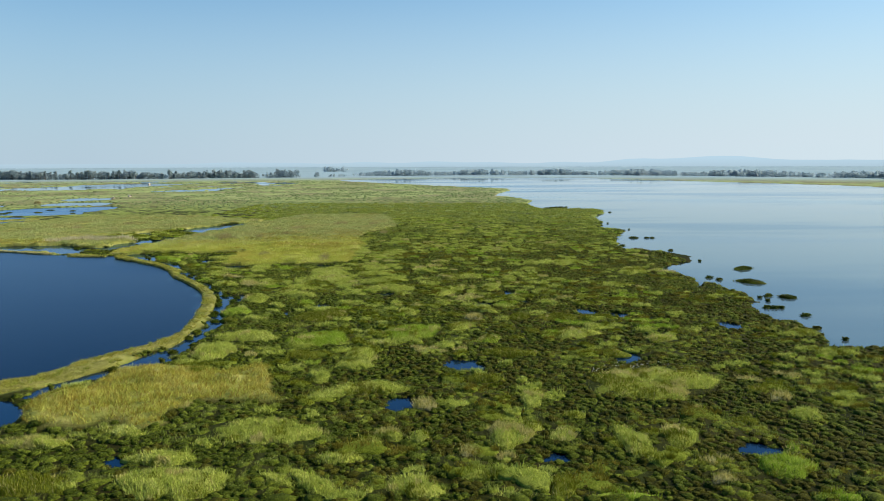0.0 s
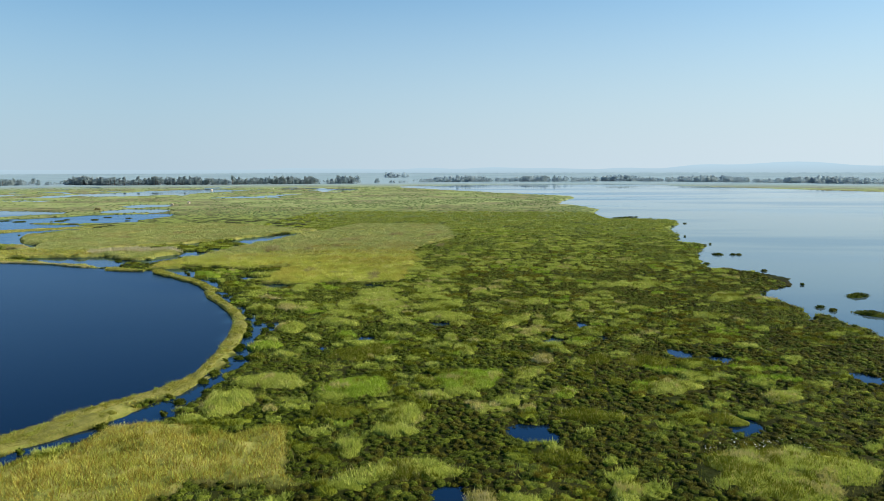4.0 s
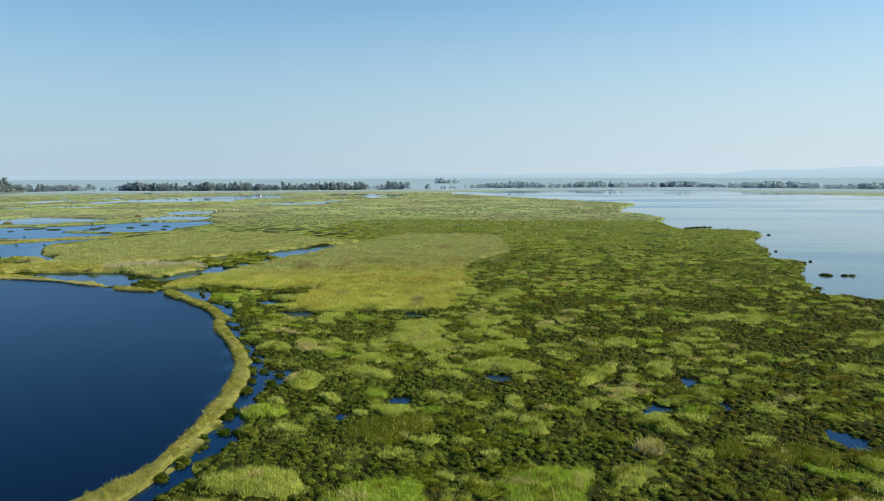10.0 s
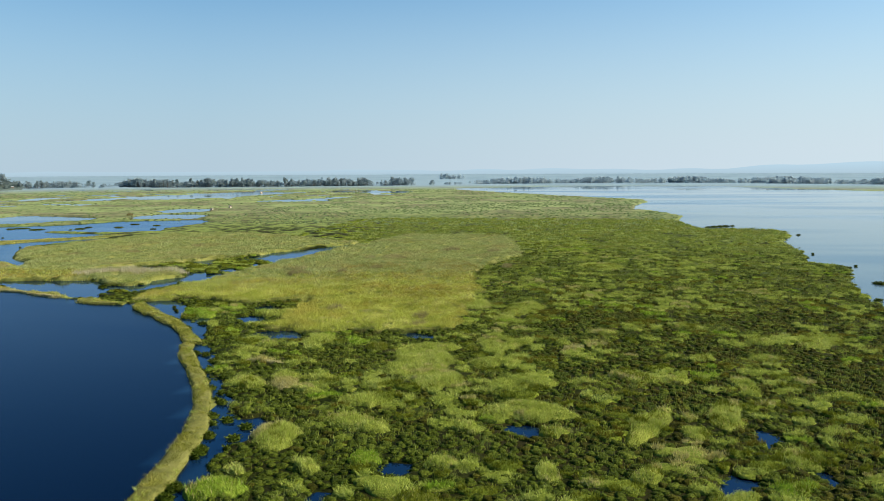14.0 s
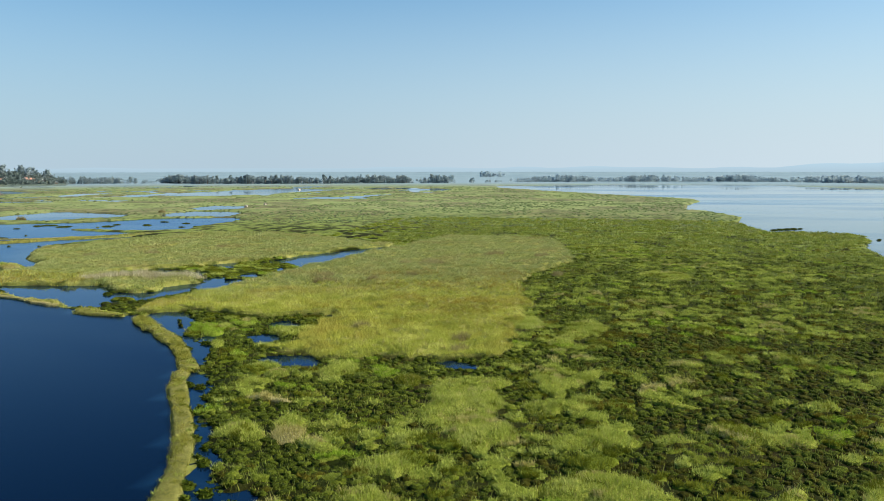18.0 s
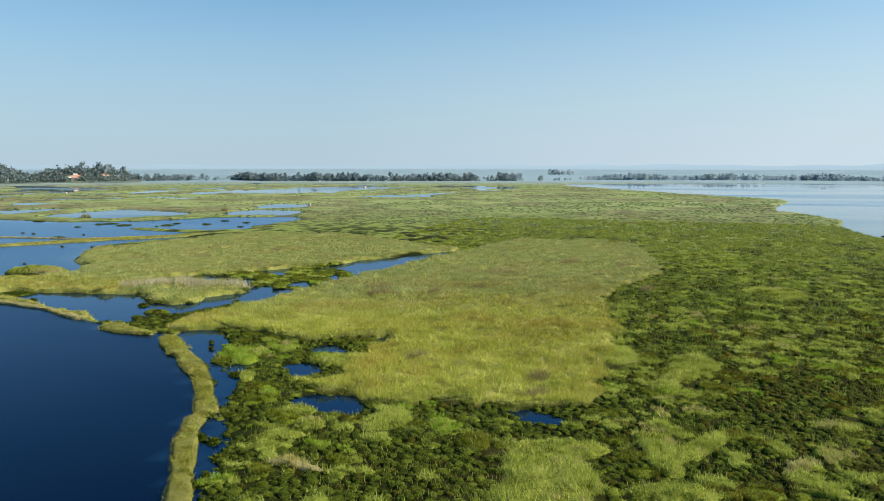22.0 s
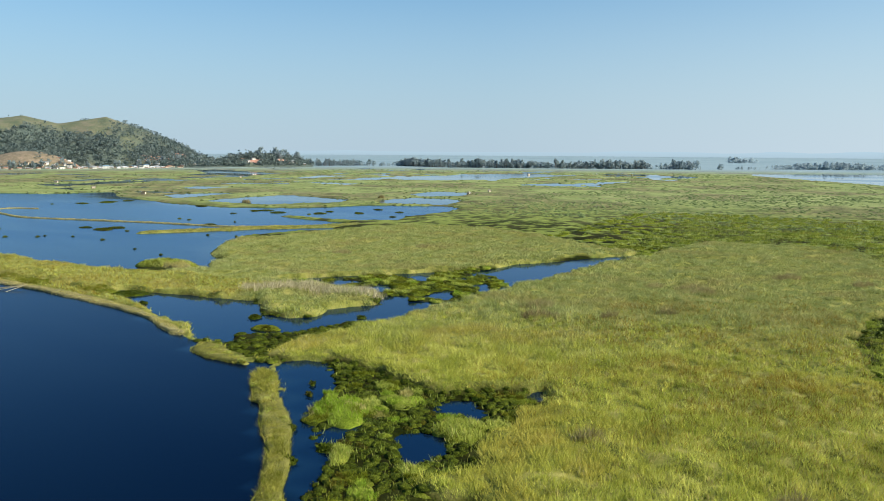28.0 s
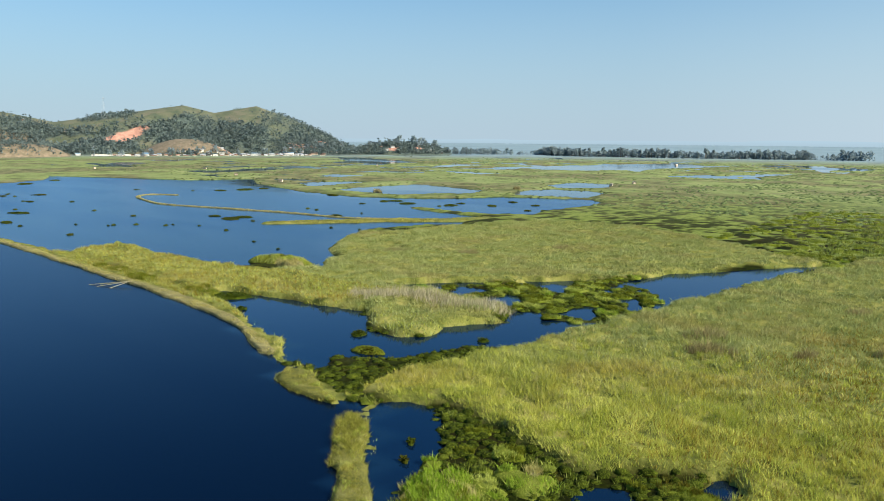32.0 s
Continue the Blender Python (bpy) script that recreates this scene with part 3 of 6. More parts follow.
CLUMPS = TUSSOCKS_FAR + TUSSOCKS_A + TUSSOCKS_B + TUSSOCKS_C + TUSSOCKS_D + TUSSOCKS_E + TUSSOCKS_F + TUSSOCKS_G + TUSSOCKS_H + TUSSOCKS_I + TUSSOCKS_J


# ---- fields over the plan ----
def hashed(ix, iy, seed):
    h = (ix * 374761393 + iy * 668265263 + seed * 974634777) & 0xFFFFFFFF
    h = ((h ^ (h >> 13)) * 1274126177) & 0xFFFFFFFF
    return ((h ^ (h >> 16)) & 0xFFFFFF) / 0xFFFFFF


def value_noise(x, y, size, seed):
    x, y = x / size + 4096.37, y / size + 4096.71
    ix, iy = np.floor(x).astype(np.int64), np.floor(y).astype(np.int64)
    fx, fy = x - ix, y - iy
    fx, fy = fx * fx * (3 - 2 * fx), fy * fy * (3 - 2 * fy)
    a = hashed(ix, iy, seed) * (1 - fx) + hashed(ix + 1, iy, seed) * fx
    b = hashed(ix, iy + 1, seed) * (1 - fx) + hashed(ix + 1, iy + 1, seed) * fx
    return (a * (1 - fy) + b * fy) * 2 - 1


def layered(x, y, size, seed, octaves=3):
    return sum(value_noise(x, y, size / 2 ** k, seed + k) * 0.55 ** k for k in range(octaves))


def cells(x, y, size, seed):
    """Distance to the nearest of one scattered point a cell, in cells."""
    x, y = x / size + 4096.3, y / size + 4096.3
    ix, iy = np.floor(x).astype(np.int64), np.floor(y).astype(np.int64)
    best = np.full(x.shape, 9.0)
    for dx in (-1, 0, 1):
        for dy in (-1, 0, 1):
            px = ix + dx + hashed(ix + dx, iy + dy, seed)
            py = iy + dy + hashed(ix + dx, iy + dy, seed + 5)
            best = np.minimum(best, (px - x) ** 2 + (py - y) ** 2)
    return np.sqrt(best)


def step(a, b, v):
    v = np.clip((v - a) / (b - a), 0, 1)
    return v * v * (3 - 2 * v)


def line_distance(x, y, points):
    best = np.full(x.shape, 1e9)
    for (ax, ay), (bx, by) in zip(points, points[1:]):
        dx, dy = bx - ax, by - ay
        k = np.clip(((x - ax) * dx + (y - ay) * dy) / (dx * dx + dy * dy + 1e-9), 0, 1)
        best = np.minimum(best, (x - ax - k * dx) ** 2 + (y - ay - k * dy) ** 2)
    return np.sqrt(best)


def inside(x, y, outline):
    """Signed distance to an outline: positive inside, cut off at 12 m."""
    out = np.full(x.shape, -12.0)
    o = np.array(outline)
    near = np.nonzero((x > o[:, 0].min() - 12) & (x < o[:, 0].max() + 12) & (y > o[:, 1].min() - 12) & (y < o[:, 1].max() + 12))[0]
    px, py = x[near], y[near]
    odd = np.zeros(len(near), bool)
    for (ax, ay), (bx, by) in zip(outline, outline[1:] + outline[:1]):
        if ay != by:
            odd ^= ((ay > py) != (by > py)) & (px < (bx - ax) * (py - ay) / (by - ay) + ax)
    d = np.minimum(line_distance(px, py, outline + outline[:1]), 12)
    out[near] = np.where(odd, d, -d)
    return out


def strip(x, y, points, half):
    out = np.full(x.shape, -12.0)
    o = np.array(points)
    near = np.nonzero((x > o[:, 0].min() - 12) & (x < o[:, 0].max() + 12) & (y > o[:, 1].min() - 12) & (y < o[:, 1].max() + 12))[0]
    out[near] = half - line_distance(x[near], y[near], points)
    return np.maximum(out, -12)


def oval(x, y, cx, cy, rx, ry, turn=0.0):
    c, s = math.cos(radians(turn)), math.sin(radians(turn))
    u, v = (x - cx) * c + (y - cy) * s, (y - cy) * c - (x - cx) * s
    return (1 - np.sqrt((u / rx) ** 2 + (v / ry) ** 2)) * min(rx, ry)


def fields(x, y):
    """Height, meadow, tuft, wide and far haze tint over the plan."""
    near = step(700, 420, np.hypot(x + 60, y - 150))
    wx = x + near * (0.75 * value_noise(x, y, 3.3, 11) + 0.3 * value_noise(x, y, 1.1, 12)) + (1 - near) * 5 * value_noise(x, y, 22, 13)
    wy = y + near * (0.75 * value_noise(x, y, 3.3, 21) + 0.3 * value_noise(x, y, 1.1, 22)) + (1 - near) * 5 * value_noise(x, y, 22, 23)
    wet = np.full(x.shape, -12.0)
    for outline in (POND, POND_SOUTHWEST, CHANNEL, CHANNEL_SOUTH, INLET, INLET_EAST, COVE, LAKE_WEST, LAKE_EAST, POOL_MEADOW, *POOLS):
        wet = np.maximum(wet, inside(wx, wy, outline))
    marsh = inside(wx, wy, MARSH)
    wet = np.maximum(wet, np.minimum(marsh, (layered(x, y, 4.5, 31) - 0.12) * 2.5))
    reach = (step(-330, -420, x) + step(620, 700, y)) * step(380, 470, y) * step(-150, -230, x) * step(1080, 960, y) * step(-840, -740, x)
    wet = np.maximum(wet, np.where(reach > 0.3, (layered(x, y, 34, 35, 4) - 0.24 + 0.10 * step(-420, -520, x)) * 26, -12.0))
    for cx, cy, rx, ry in PONDS:
        close = (abs(x - cx) < 9) & (abs(y - cy) < 9)
        wet[close] = np.maximum(wet[close], oval(wx[close], wy[close], cx, cy, rx, ry))
    for points, half in ((BUND, 0.7), (BUND_SOUTH, 2.2), (PLATFORM, 1.1), (BUND_NORTH, 0.5), (SPIT_LONG, 3.0), (SPIT_SHORT, 2.5)):
        wet = np.minimum(wet, -strip(0.6 * x + 0.4 * wx, 0.6 * y + 0.4 * wy, points, half))
    land = -wet
    mead = np.full(x.shape, -12.0)
    mx, my = x + 1.8 * layered(x, y, 7, 41), y + 1.8 * layered(x, y, 7, 45)
    for outline in (MEADOW_EAST, MEADOW_WEST, MEADOW_SOUTH):
        mead = np.maximum(mead, inside(mx, my, outline))
    low = np.full(x.shape, -12.0)
    for points, half in ((BUND, 1.7), (BUND_SOUTH, 3.2), (PLATFORM, 2.1), (BUND_NORTH, 4.5), (SPIT_LONG, 4.0)):
        low = np.maximum(low, strip(x, y, points, half))
    mead = np.maximum(mead, low)
    low = step(-0.6, 0.2, low)
    mead = step(-0.5, 0.7, mead)
    tuft = step(0.00, 0.22, layered(x, y, 3.4, 51) * 0.8 + 0.3 * value_noise(x, y, 1.2, 55) + 0.12 * value_noise(x, y, 30, 57) - 0.32 * step(250, 190, y) + 0.10 * step(105, 230, y) * step(-70, -30, x) + 0.12 * step(230, 420, y) - 0.14 * step(15, 50, x) * step(210, 150, y) - 0.2 * step(-45, -62, x) * step(240, 215, y))
    tuft = tuft * (1 - 0.75 * step(-1.5, 0.5, marsh))
    clump = np.zeros(x.shape)
    for cx, cy, rx, ry, turn, _ in CLUMPS:
        r = max(rx, ry) + 2
        close = (abs(x - cx) < r) & (abs(y - cy) < r)
        clump[close] = np.maximum(clump[close], step(-0.25, 0.35, oval(x[close], y[close], cx, cy, rx, ry, turn)))
    wide = step(220, 470, np.hypot(x + 40, y - 110)) * (1 - mead)
    # Haze tint grows with distance from the flight's start.
    plain_haze = step(900, 1320, np.hypot(x + 30, y - 60))
    lump = np.clip(1.1 - cells(x, y, 1.25, 61) ** 2 * 1.6, 0, 1)
    mat = 0.10 + 0.35 * lump * step(240, 330, y) + 0.08 * layered(x, y, 3.5, 65, 2)
    rough = 0.16 * tuft + clump * 0.12
    grown = mat * (1 - clump * 0.5) + rough
    tall = (0.7 + 0.34 * layered(x, y, 3.0, 71) + 0.14 * layered(x, y, 14, 75)) * (1 - 0.6 * low)
    bank = step(0.0, 0.8, land)
    height = bank * (grown * (1 - mead) + tall * mead + 0.05) - (1 - bank) * 0.45
    height = np.where(land < 0, -0.45, height)
    return height, mead, np.maximum(tuft, clump * 0.9), clump, wide, plain_haze, land


def spread(spans):
    """Coordinates from spans of (start, end, step at start, step at end)."""
    out = []
    for a, b, s0, s1 in spans:
        v = a
        while v < b:
            out.append(v)
            v += s0 + (s1 - s0) * (v - a) / (b - a)
    out.append(spans[-1][1])
    return np.array(out)


XS = spread([(-4600, -560, 250, 8), (-560, -230, 3.0, 2.2), (-230, -112, 1.3, 0.8), (-112, 62, 0.84, 0.84), (62, 130, 0.9, 4), (130, 700, 5, 20), (700, 4600, 24, 260)])
YS = spread([(-900, 20, 150, 10), (20, 50, 5, 0.8), (50, 225, 0.8, 0.8), (225, 370, 0.8, 1.9), (370, 720, 1.6, 6), (720, 1500, 6, 14), (1500, 4600, 20, 220)])
GX, GY = np.meshgrid(XS, YS)
FIELDS = [f.reshape(GX.shape) for f in fields(GX.ravel(), GY.ravel())]


def at_points(x, y, which):
    """The fields named, read from the grid at scattered points."""
    i = np.clip(np.searchsorted(XS, x) - 1, 0, len(XS) - 2)
    j = np.clip(np.searchsorted(YS, y) - 1, 0, len(YS) - 2)
    u = (x - XS[i]) / (XS[i + 1] - XS[i])
    v = (y - YS[j]) / (YS[j + 1] - YS[j])
    return [(f[j, i] * (1 - u) + f[j, i + 1] * u) * (1 - v) + (f[j + 1, i] * (1 - u) + f[j + 1, i + 1] * u) * v for f in (FIELDS[w] for w in which)]


def array_mesh(name, verts, faces, size, mat, smooth=False):
    me = bpy.data.meshes.new(name)
    n, k = len(verts), len(faces)
    me.vertices.add(n)
    me.vertices.foreach_set("co", np.ascontiguousarray(verts, np.float32).ravel())
    me.loops.add(k * size)
    me.loops.foreach_set("vertex_index", np.ascontiguousarray(faces, np.int32).ravel())
    me.polygons.add(k)
    me.polygons.foreach_set("loop_start", np.arange(0, k * size, size, dtype=np.int32))
    me.polygons.foreach_set("use_smooth", np.full(k, smooth))
    me.update(calc_edges=True)
    me.materials.append(mat)
    return me


def build_ground():
    rows, cols = GX.shape
    h = FIELDS[0]
    index = np.arange(rows * cols).reshape(rows, cols)
    quads = np.stack([index[:-1, :-1], index[:-1, 1:], index[1:, 1:], index[1:, :-1]], -1).reshape(-1, 4)
    keep = h.ravel()[quads].max(1) > -0.44
    quads = quads[keep]
    used = np.unique(quads)
    remap = np.full(rows * cols, -1)
    remap[used] = np.arange(len(used))
    verts = np.stack([GX.ravel(), GY.ravel(), h.ravel()], 1)[used]
    me = array_mesh("ground", verts, remap[quads], 4, GROUND, True)
    for label, f in (("meadow", FIELDS[1]), ("tuft", FIELDS[2] * (0.05 + 0.95 * step(215, 340, GY))), ("wide", FIELDS[4]), ("plain_haze", FIELDS[5])):
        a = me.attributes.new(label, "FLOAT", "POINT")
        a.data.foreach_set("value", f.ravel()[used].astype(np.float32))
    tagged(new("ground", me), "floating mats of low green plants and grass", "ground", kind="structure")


build_ground()


def build_water():
    """One level sheet; the ponds and the lake west of the mats lie rippled, the open lake calm."""
    xs = np.concatenate([[-4600, -2000], np.arange(-900, -345, 20.0), np.arange(-344, 61, 4.0), np.arange(70, 101, 15.0), [400, 2000, 4600]])
    ys = np.concatenate([[-1200, -300], np.arange(0, 41, 20.0), np.arange(44, 264, 4.0), np.arange(270, 901, 15.0), [1400, 2500, 4600]])
    gx, gy = np.meshgrid(xs, ys)
    rows, cols = gx.shape
    index = np.arange(rows * cols).reshape(rows, cols)
    quads = np.stack([index[:-1, :-1], index[:-1, 1:], index[1:, 1:], index[1:, :-1]], -1).reshape(-1, 4)
    me = array_mesh("water", np.stack([gx.ravel(), gy.ravel(), 0 * gx.ravel()], 1), quads, 4, WATER)
    x, y = gx.ravel(), gy.ravel()
    ripple = 0.35 * step(56, 46, x + 12 * step(185, 205, y) - 12 * step(215, 225, y)) * (0.4 + 0.6 * step(380, 270, y)) * step(560, 420, y)
    ripple = np.where(inside(x, y, POND) > -1.0, 1.0, ripple)
    ripple = np.maximum(ripple, step(-6, 6, inside(x, y, LAKE_WEST)) * (0.50 + 0.15 * step(420, 280, y)))
    me.attributes.new("ripple", "FLOAT", "POINT").data.foreach_set("value", ripple.astype(np.float32))
    tagged(new("water", me), "calm dark blue lake water reflecting the sky", "water", kind="structure")


build_water()


# ---- distance: hazy hills and the far edge of the plain ----
def build_backdrop():
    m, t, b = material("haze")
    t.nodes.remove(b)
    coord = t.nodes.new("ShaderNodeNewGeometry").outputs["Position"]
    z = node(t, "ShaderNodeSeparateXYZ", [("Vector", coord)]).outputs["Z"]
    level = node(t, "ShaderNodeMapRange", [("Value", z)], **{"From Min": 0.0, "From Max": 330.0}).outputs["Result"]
    # Haze is painted as an emissive colour, brighter with height.
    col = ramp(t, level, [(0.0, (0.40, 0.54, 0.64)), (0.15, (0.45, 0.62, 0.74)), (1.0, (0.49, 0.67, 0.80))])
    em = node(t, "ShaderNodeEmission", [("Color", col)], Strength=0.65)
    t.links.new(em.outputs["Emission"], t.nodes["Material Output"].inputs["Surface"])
    n = 240
    ang = np.linspace(-math.pi * 0.75, math.pi * 0.75, n)
    top = 22 + 26 * np.clip(layered(ang * 900 + 5000, ang * 0, 160, 81), 0, 1) + 20 * np.exp(-((ang - 0.37) / 0.055) ** 2) + 14 * np.exp(-((ang - 0.52) / 0.12) ** 2)
    x, y = 4550 * np.sin(ang), 4550 * np.cos(ang)
    verts = np.concatenate([np.stack([x, y, np.full(n, -30.0)], 1), np.stack([x, y, top], 1)])
    i = np.arange(n - 1)
    faces = np.stack([i, i + 1, i + 1 + n, i + n], 1)
    tagged(new("backdrop", array_mesh("backdrop", verts, faces, 4, m)), "backdrop of hills with haze painted as a pale blue glow", "hills", kind="structure")


build_backdrop()


# ---- plants on the mats ----
rng = np.random.default_rng(7)


def scattered(x0, x1, y0, y1, per_square_metre):
    n = int((x1 - x0) * (y1 - y0) * per_square_metre)
    return rng.uniform(x0, x1, n), rng.uniform(y0, y1, n)


def blades(name, x, y, z, tall, wide, lean, mat):
    """Grass: one narrow three-cornered blade at each point."""
    n = len(x)
    a, b = rng.uniform(0, 6.283, n), rng.uniform(0, 6.283, n)
    tall, wide = tall * rng.uniform(0.55, 1.2, n), wide * rng.uniform(0.6, 1.3, n)
    dx, dy = np.cos(a) * wide / 2, np.sin(a) * wide / 2
    bend = lean * tall * rng.uniform(0.2, 1, n)
    verts = np.stack([np.stack([x - dx, y - dy, z], 1), np.stack([x + dx, y + dy, z], 1),
                      np.stack([x + np.cos(b) * bend, y + np.sin(b) * bend, z + tall], 1)], 1).reshape(-1, 3)
    return array_mesh(name, verts, np.arange(3 * n).reshape(-1, 3), 3, mat)


def leaves(name, x, y, z, size, mat, heading=None, rise=None):
    """Broad leaves: one bent, pointed leaf at each point, rising outward."""
    n = len(x)
    a = rng.uniform(0, 6.283, n) if heading is None else heading
    rise = rng.uniform(0.15, 1.0, n) if rise is None else rise
    s = size * rng.uniform(0.6, 1.25, n)
    ux, uy = np.cos(a), np.sin(a)
    half = s * 0.36
    mid = np.stack([x + ux * s * 0.5, y + uy * s * 0.5, z + rise * s * 0.62], 1)
    side = np.stack([-uy * half, ux * half, rng.uniform(-0.05, 0.05, n)], 1)
    tip = np.stack([x + ux * s, y + uy * s, z + rise * s * 0.7], 1)
    verts = np.stack([np.stack([x, y, z], 1), mid + side, tip, mid - side], 1).reshape(-1, 3)
    return array_mesh(name, verts, np.arange(4 * n).reshape(-1, 4), 4, mat)


def joined(parts):
    return [np.concatenate(p) for p in zip(*parts)]


def jittered(x0, x1, y0, y1, cell):
    gx, gy = np.meshgrid(np.arange(x0, x1, cell), np.arange(y0, y1, cell))
    n = gx.size
    return gx.ravel() + rng.uniform(0, cell, n), gy.ravel() + rng.uniform(0, cell, n)


# Stretches of the plan: x from, x to, y from, y to, spacing of the plants, leaves on each, leaf length.
MAT_STRETCHES = ((-46, 37, 50, 92, 0.76, 13, 0.15), (37, 68, 58, 92, 0.95, 9, 0.2), (-44, 68, 92, 130, 0.80, 10, 0.16), (-72, 50, 130, 180, 0.84, 9, 0.17),
                 (-94, 30, 180, 216, 0.88, 8, 0.18), (-132, -94, 194, 216, 1.1, 9, 0.2), (50, 62, 130, 216, 1.1, 7, 0.26), (30, 50, 180, 216, 1.05, 7, 0.24), (-130, -84, 216, 292, 0.95, 9, 0.19), (-84, 72, 216, 300, 1.35, 7, 0.4), (-84, 92, 300, 430, 2.3, 6, 0.75))


def tawny(x, y):
    """Where the mat is browner, mostly towards the open lake; part imitates lens vignetting."""
    f = step(-30, 16, x + 14 * layered(x, y, 24, 121)) * step(270, 190, y + 20 * value_noise(x, y, 30, 125))
    return hashed(np.floor(x * 1.1).astype(np.int64) + 9000, np.floor(y * 1.1).astype(np.int64), 127) < 0.04 + 0.46 * f


def build_mat_plants():
    """Rosettes of broad leaves packed side by side, each a small dome."""
    out, domes = [], []
    for x0, x1, y0, y1, cell, count, size in MAT_STRETCHES:
        x, y = jittered(x0, x1, y0, y1, cell)
        h, mead, tuft, clump, land = at_points(x, y, (0, 1, 2, 3, 6))
        ok = (land > 0.3) & (mead < 0.45) & (clump < 0.6) & (rng.random(len(x)) < step(440, 320, y)) & (rng.random(len(x)) > 0.75 * step(0.3, 0.8, tuft))
        x, y, h = x[ok], y[ok], h[ok]
        n = len(x)
        r, tall = cell * rng.uniform(0.44, 0.80, n), rng.uniform(0.17, 0.40, n) * (0.7 + 0.3 * cell)
        if cell < 1.4:
            domes.append((x, y, h - 0.06, r, tall))
        rho, a = np.sqrt(rng.random((n, count))), rng.uniform(0, 6.283, (n, count))
        px, py = x[:, None] + rho * r[:, None] * np.cos(a), y[:, None] + rho * r[:, None] * np.sin(a)
        pz = (h - 0.06)[:, None] + tall[:, None] * (1 - 0.85 * rho ** 3)
        out.append((px.ravel(), py.ravel(), pz.ravel(), np.full(n * count, size), (a + rng.uniform(-0.7, 0.7, a.shape)).ravel(), (0.9 * (1.1 - rho) * rng.uniform(0.4, 1.2, rho.shape)).ravel()))
    x, y, z, s, a, rise = joined(out)
    brown = tawny(x, y)
    # Share of haze-paled leaves, growing with distance.
    sedge = rng.random(len(x)) < 0.95 * step(205, 370, y)
    for pick, mat, words in ((~brown & ~sedge, LEAF_DARK, "low dark green floating water plants"), (sedge, LEAF_MAT_HAZED, "water plants on the farther mats, colour paled for haze"), (brown & ~sedge, LEAF_TAWNY, "low brownish olive floating water plants")):
        tagged(new("mat_plants", leaves("mat_plants", x[pick], y[pick], z[pick], s[pick], mat, a[pick], rise[pick])), words, "water plants", kind="stuff")
    x, y = jittered(-46, 62, -45, 51, 1.7)
    h, land = at_points(x, y, (0, 6))
    ok = land > 0.5
    domes.append((x[ok], y[ok], h[ok] - 0.06, rng.uniform(0.6, 1.3, ok.sum()), rng.uniform(0.25, 0.5, ok.sum())))
    x, y, z, r, tall = joined(domes)
    brown = tawny(x, y)
    single = np.zeros(len(x), bool)
    single[np.nonzero((abs(x - 1) < 13) & (y > 60) & (y < 84))[0][:300]] = True
    shapes = {}
    for k in np.nonzero(single)[0]:
        key = (int(k) % 10, bool(brown[k]))
        if key not in shapes:
            one, zero = np.ones(1), np.zeros(1)
            n = 16
            rho, a = np.sqrt(rng.random(n)), rng.uniform(0, 6.283, n)
            shapes[key] = (rosette_mesh("dome", zero, zero, zero, one * 0.5, one * 0.3, MOUND_TAWNY if brown[k] else MOUND_DARK, 7),
                           leaves("leaf_tuft", 0.45 * rho * np.cos(a), 0.45 * rho * np.sin(a), 0.28 * (1 - 0.8 * rho ** 3), 0.15 * np.ones(n), LEAF_TAWNY if brown[k] else LEAF_DARK, a, 0.8 * (1.1 - rho)))
        plant = tagged(new("water_plant"), "brownish rosette of a floating water plant" if brown[k] else "dark green rosette of a floating water plant", "water plant", "water plants on the mat")
        for name, data in zip(("dome", "leaf_tuft"), shapes[key]):
            tagged(new(name, data), kind="stuff" if name == "leaf_tuft" else "").parent = plant
        plant.matrix_world = pose(x[k], y[k], z[k], 0, 0, (k * 67) % 360) @ Matrix.Diagonal((2 * r[k], 2 * r[k], tall[k] / 0.3, 1))
    x, y, z, r, tall, brown = (v[~single] for v in (x, y, z, r, tall, brown))
    for pick, mat, words in ((~brown, MOUND_DARK, "packed domes of dark green water plants"), (brown, MOUND_TAWNY, "packed domes of brownish water plants")):
        tagged(new("mat_rosettes", rosette_mesh("mat_rosettes", x[pick], y[pick], z[pick], r[pick], tall[pick] * 0.95, mat)), words, "water plants", kind="stuff")


def dome_mesh(name, x, y, z, r, tall, mat, bulge=0.66, lift_=0.62, k=5):
    """Low six-sided domes, one at each point."""
    ang = np.arange(k) / k * 6.2832
    rings = [np.stack([x[:, None] + q * r[:, None] * np.cos(ang + q), y[:, None] + q * r[:, None] * np.sin(ang + q), np.repeat((z + lift * tall)[:, None], k, 1)], -1) for q, lift in ((1.0, 0.0), (bulge, lift_))]
    rings = [ring * np.array([1, 1, 1]) + (ring - np.stack([x, y, z], 1)[:, None]) * rng.uniform(-0.22, 0.22, (len(x), k, 1)) * np.array([1, 1, 0.6]) for ring in rings]
    apex = np.stack([x, y, z + tall], 1)[:, None]
    verts = np.concatenate([rings[0], rings[1], apex], 1)
    base = (np.arange(len(x)) * (2 * k + 1))[:, None, None]
    i = np.arange(k)
    j = (i + 1) % k
    tri = np.concatenate([np.stack([i, j, k + j], 1), np.stack([i, k + j, k + i], 1), np.stack([k + i, k + j, np.full(k, 2 * k)], 1)])
    return array_mesh(name, verts.reshape(-1, 3), (base + tri[None]).reshape(-1, 3), 3, mat, True)


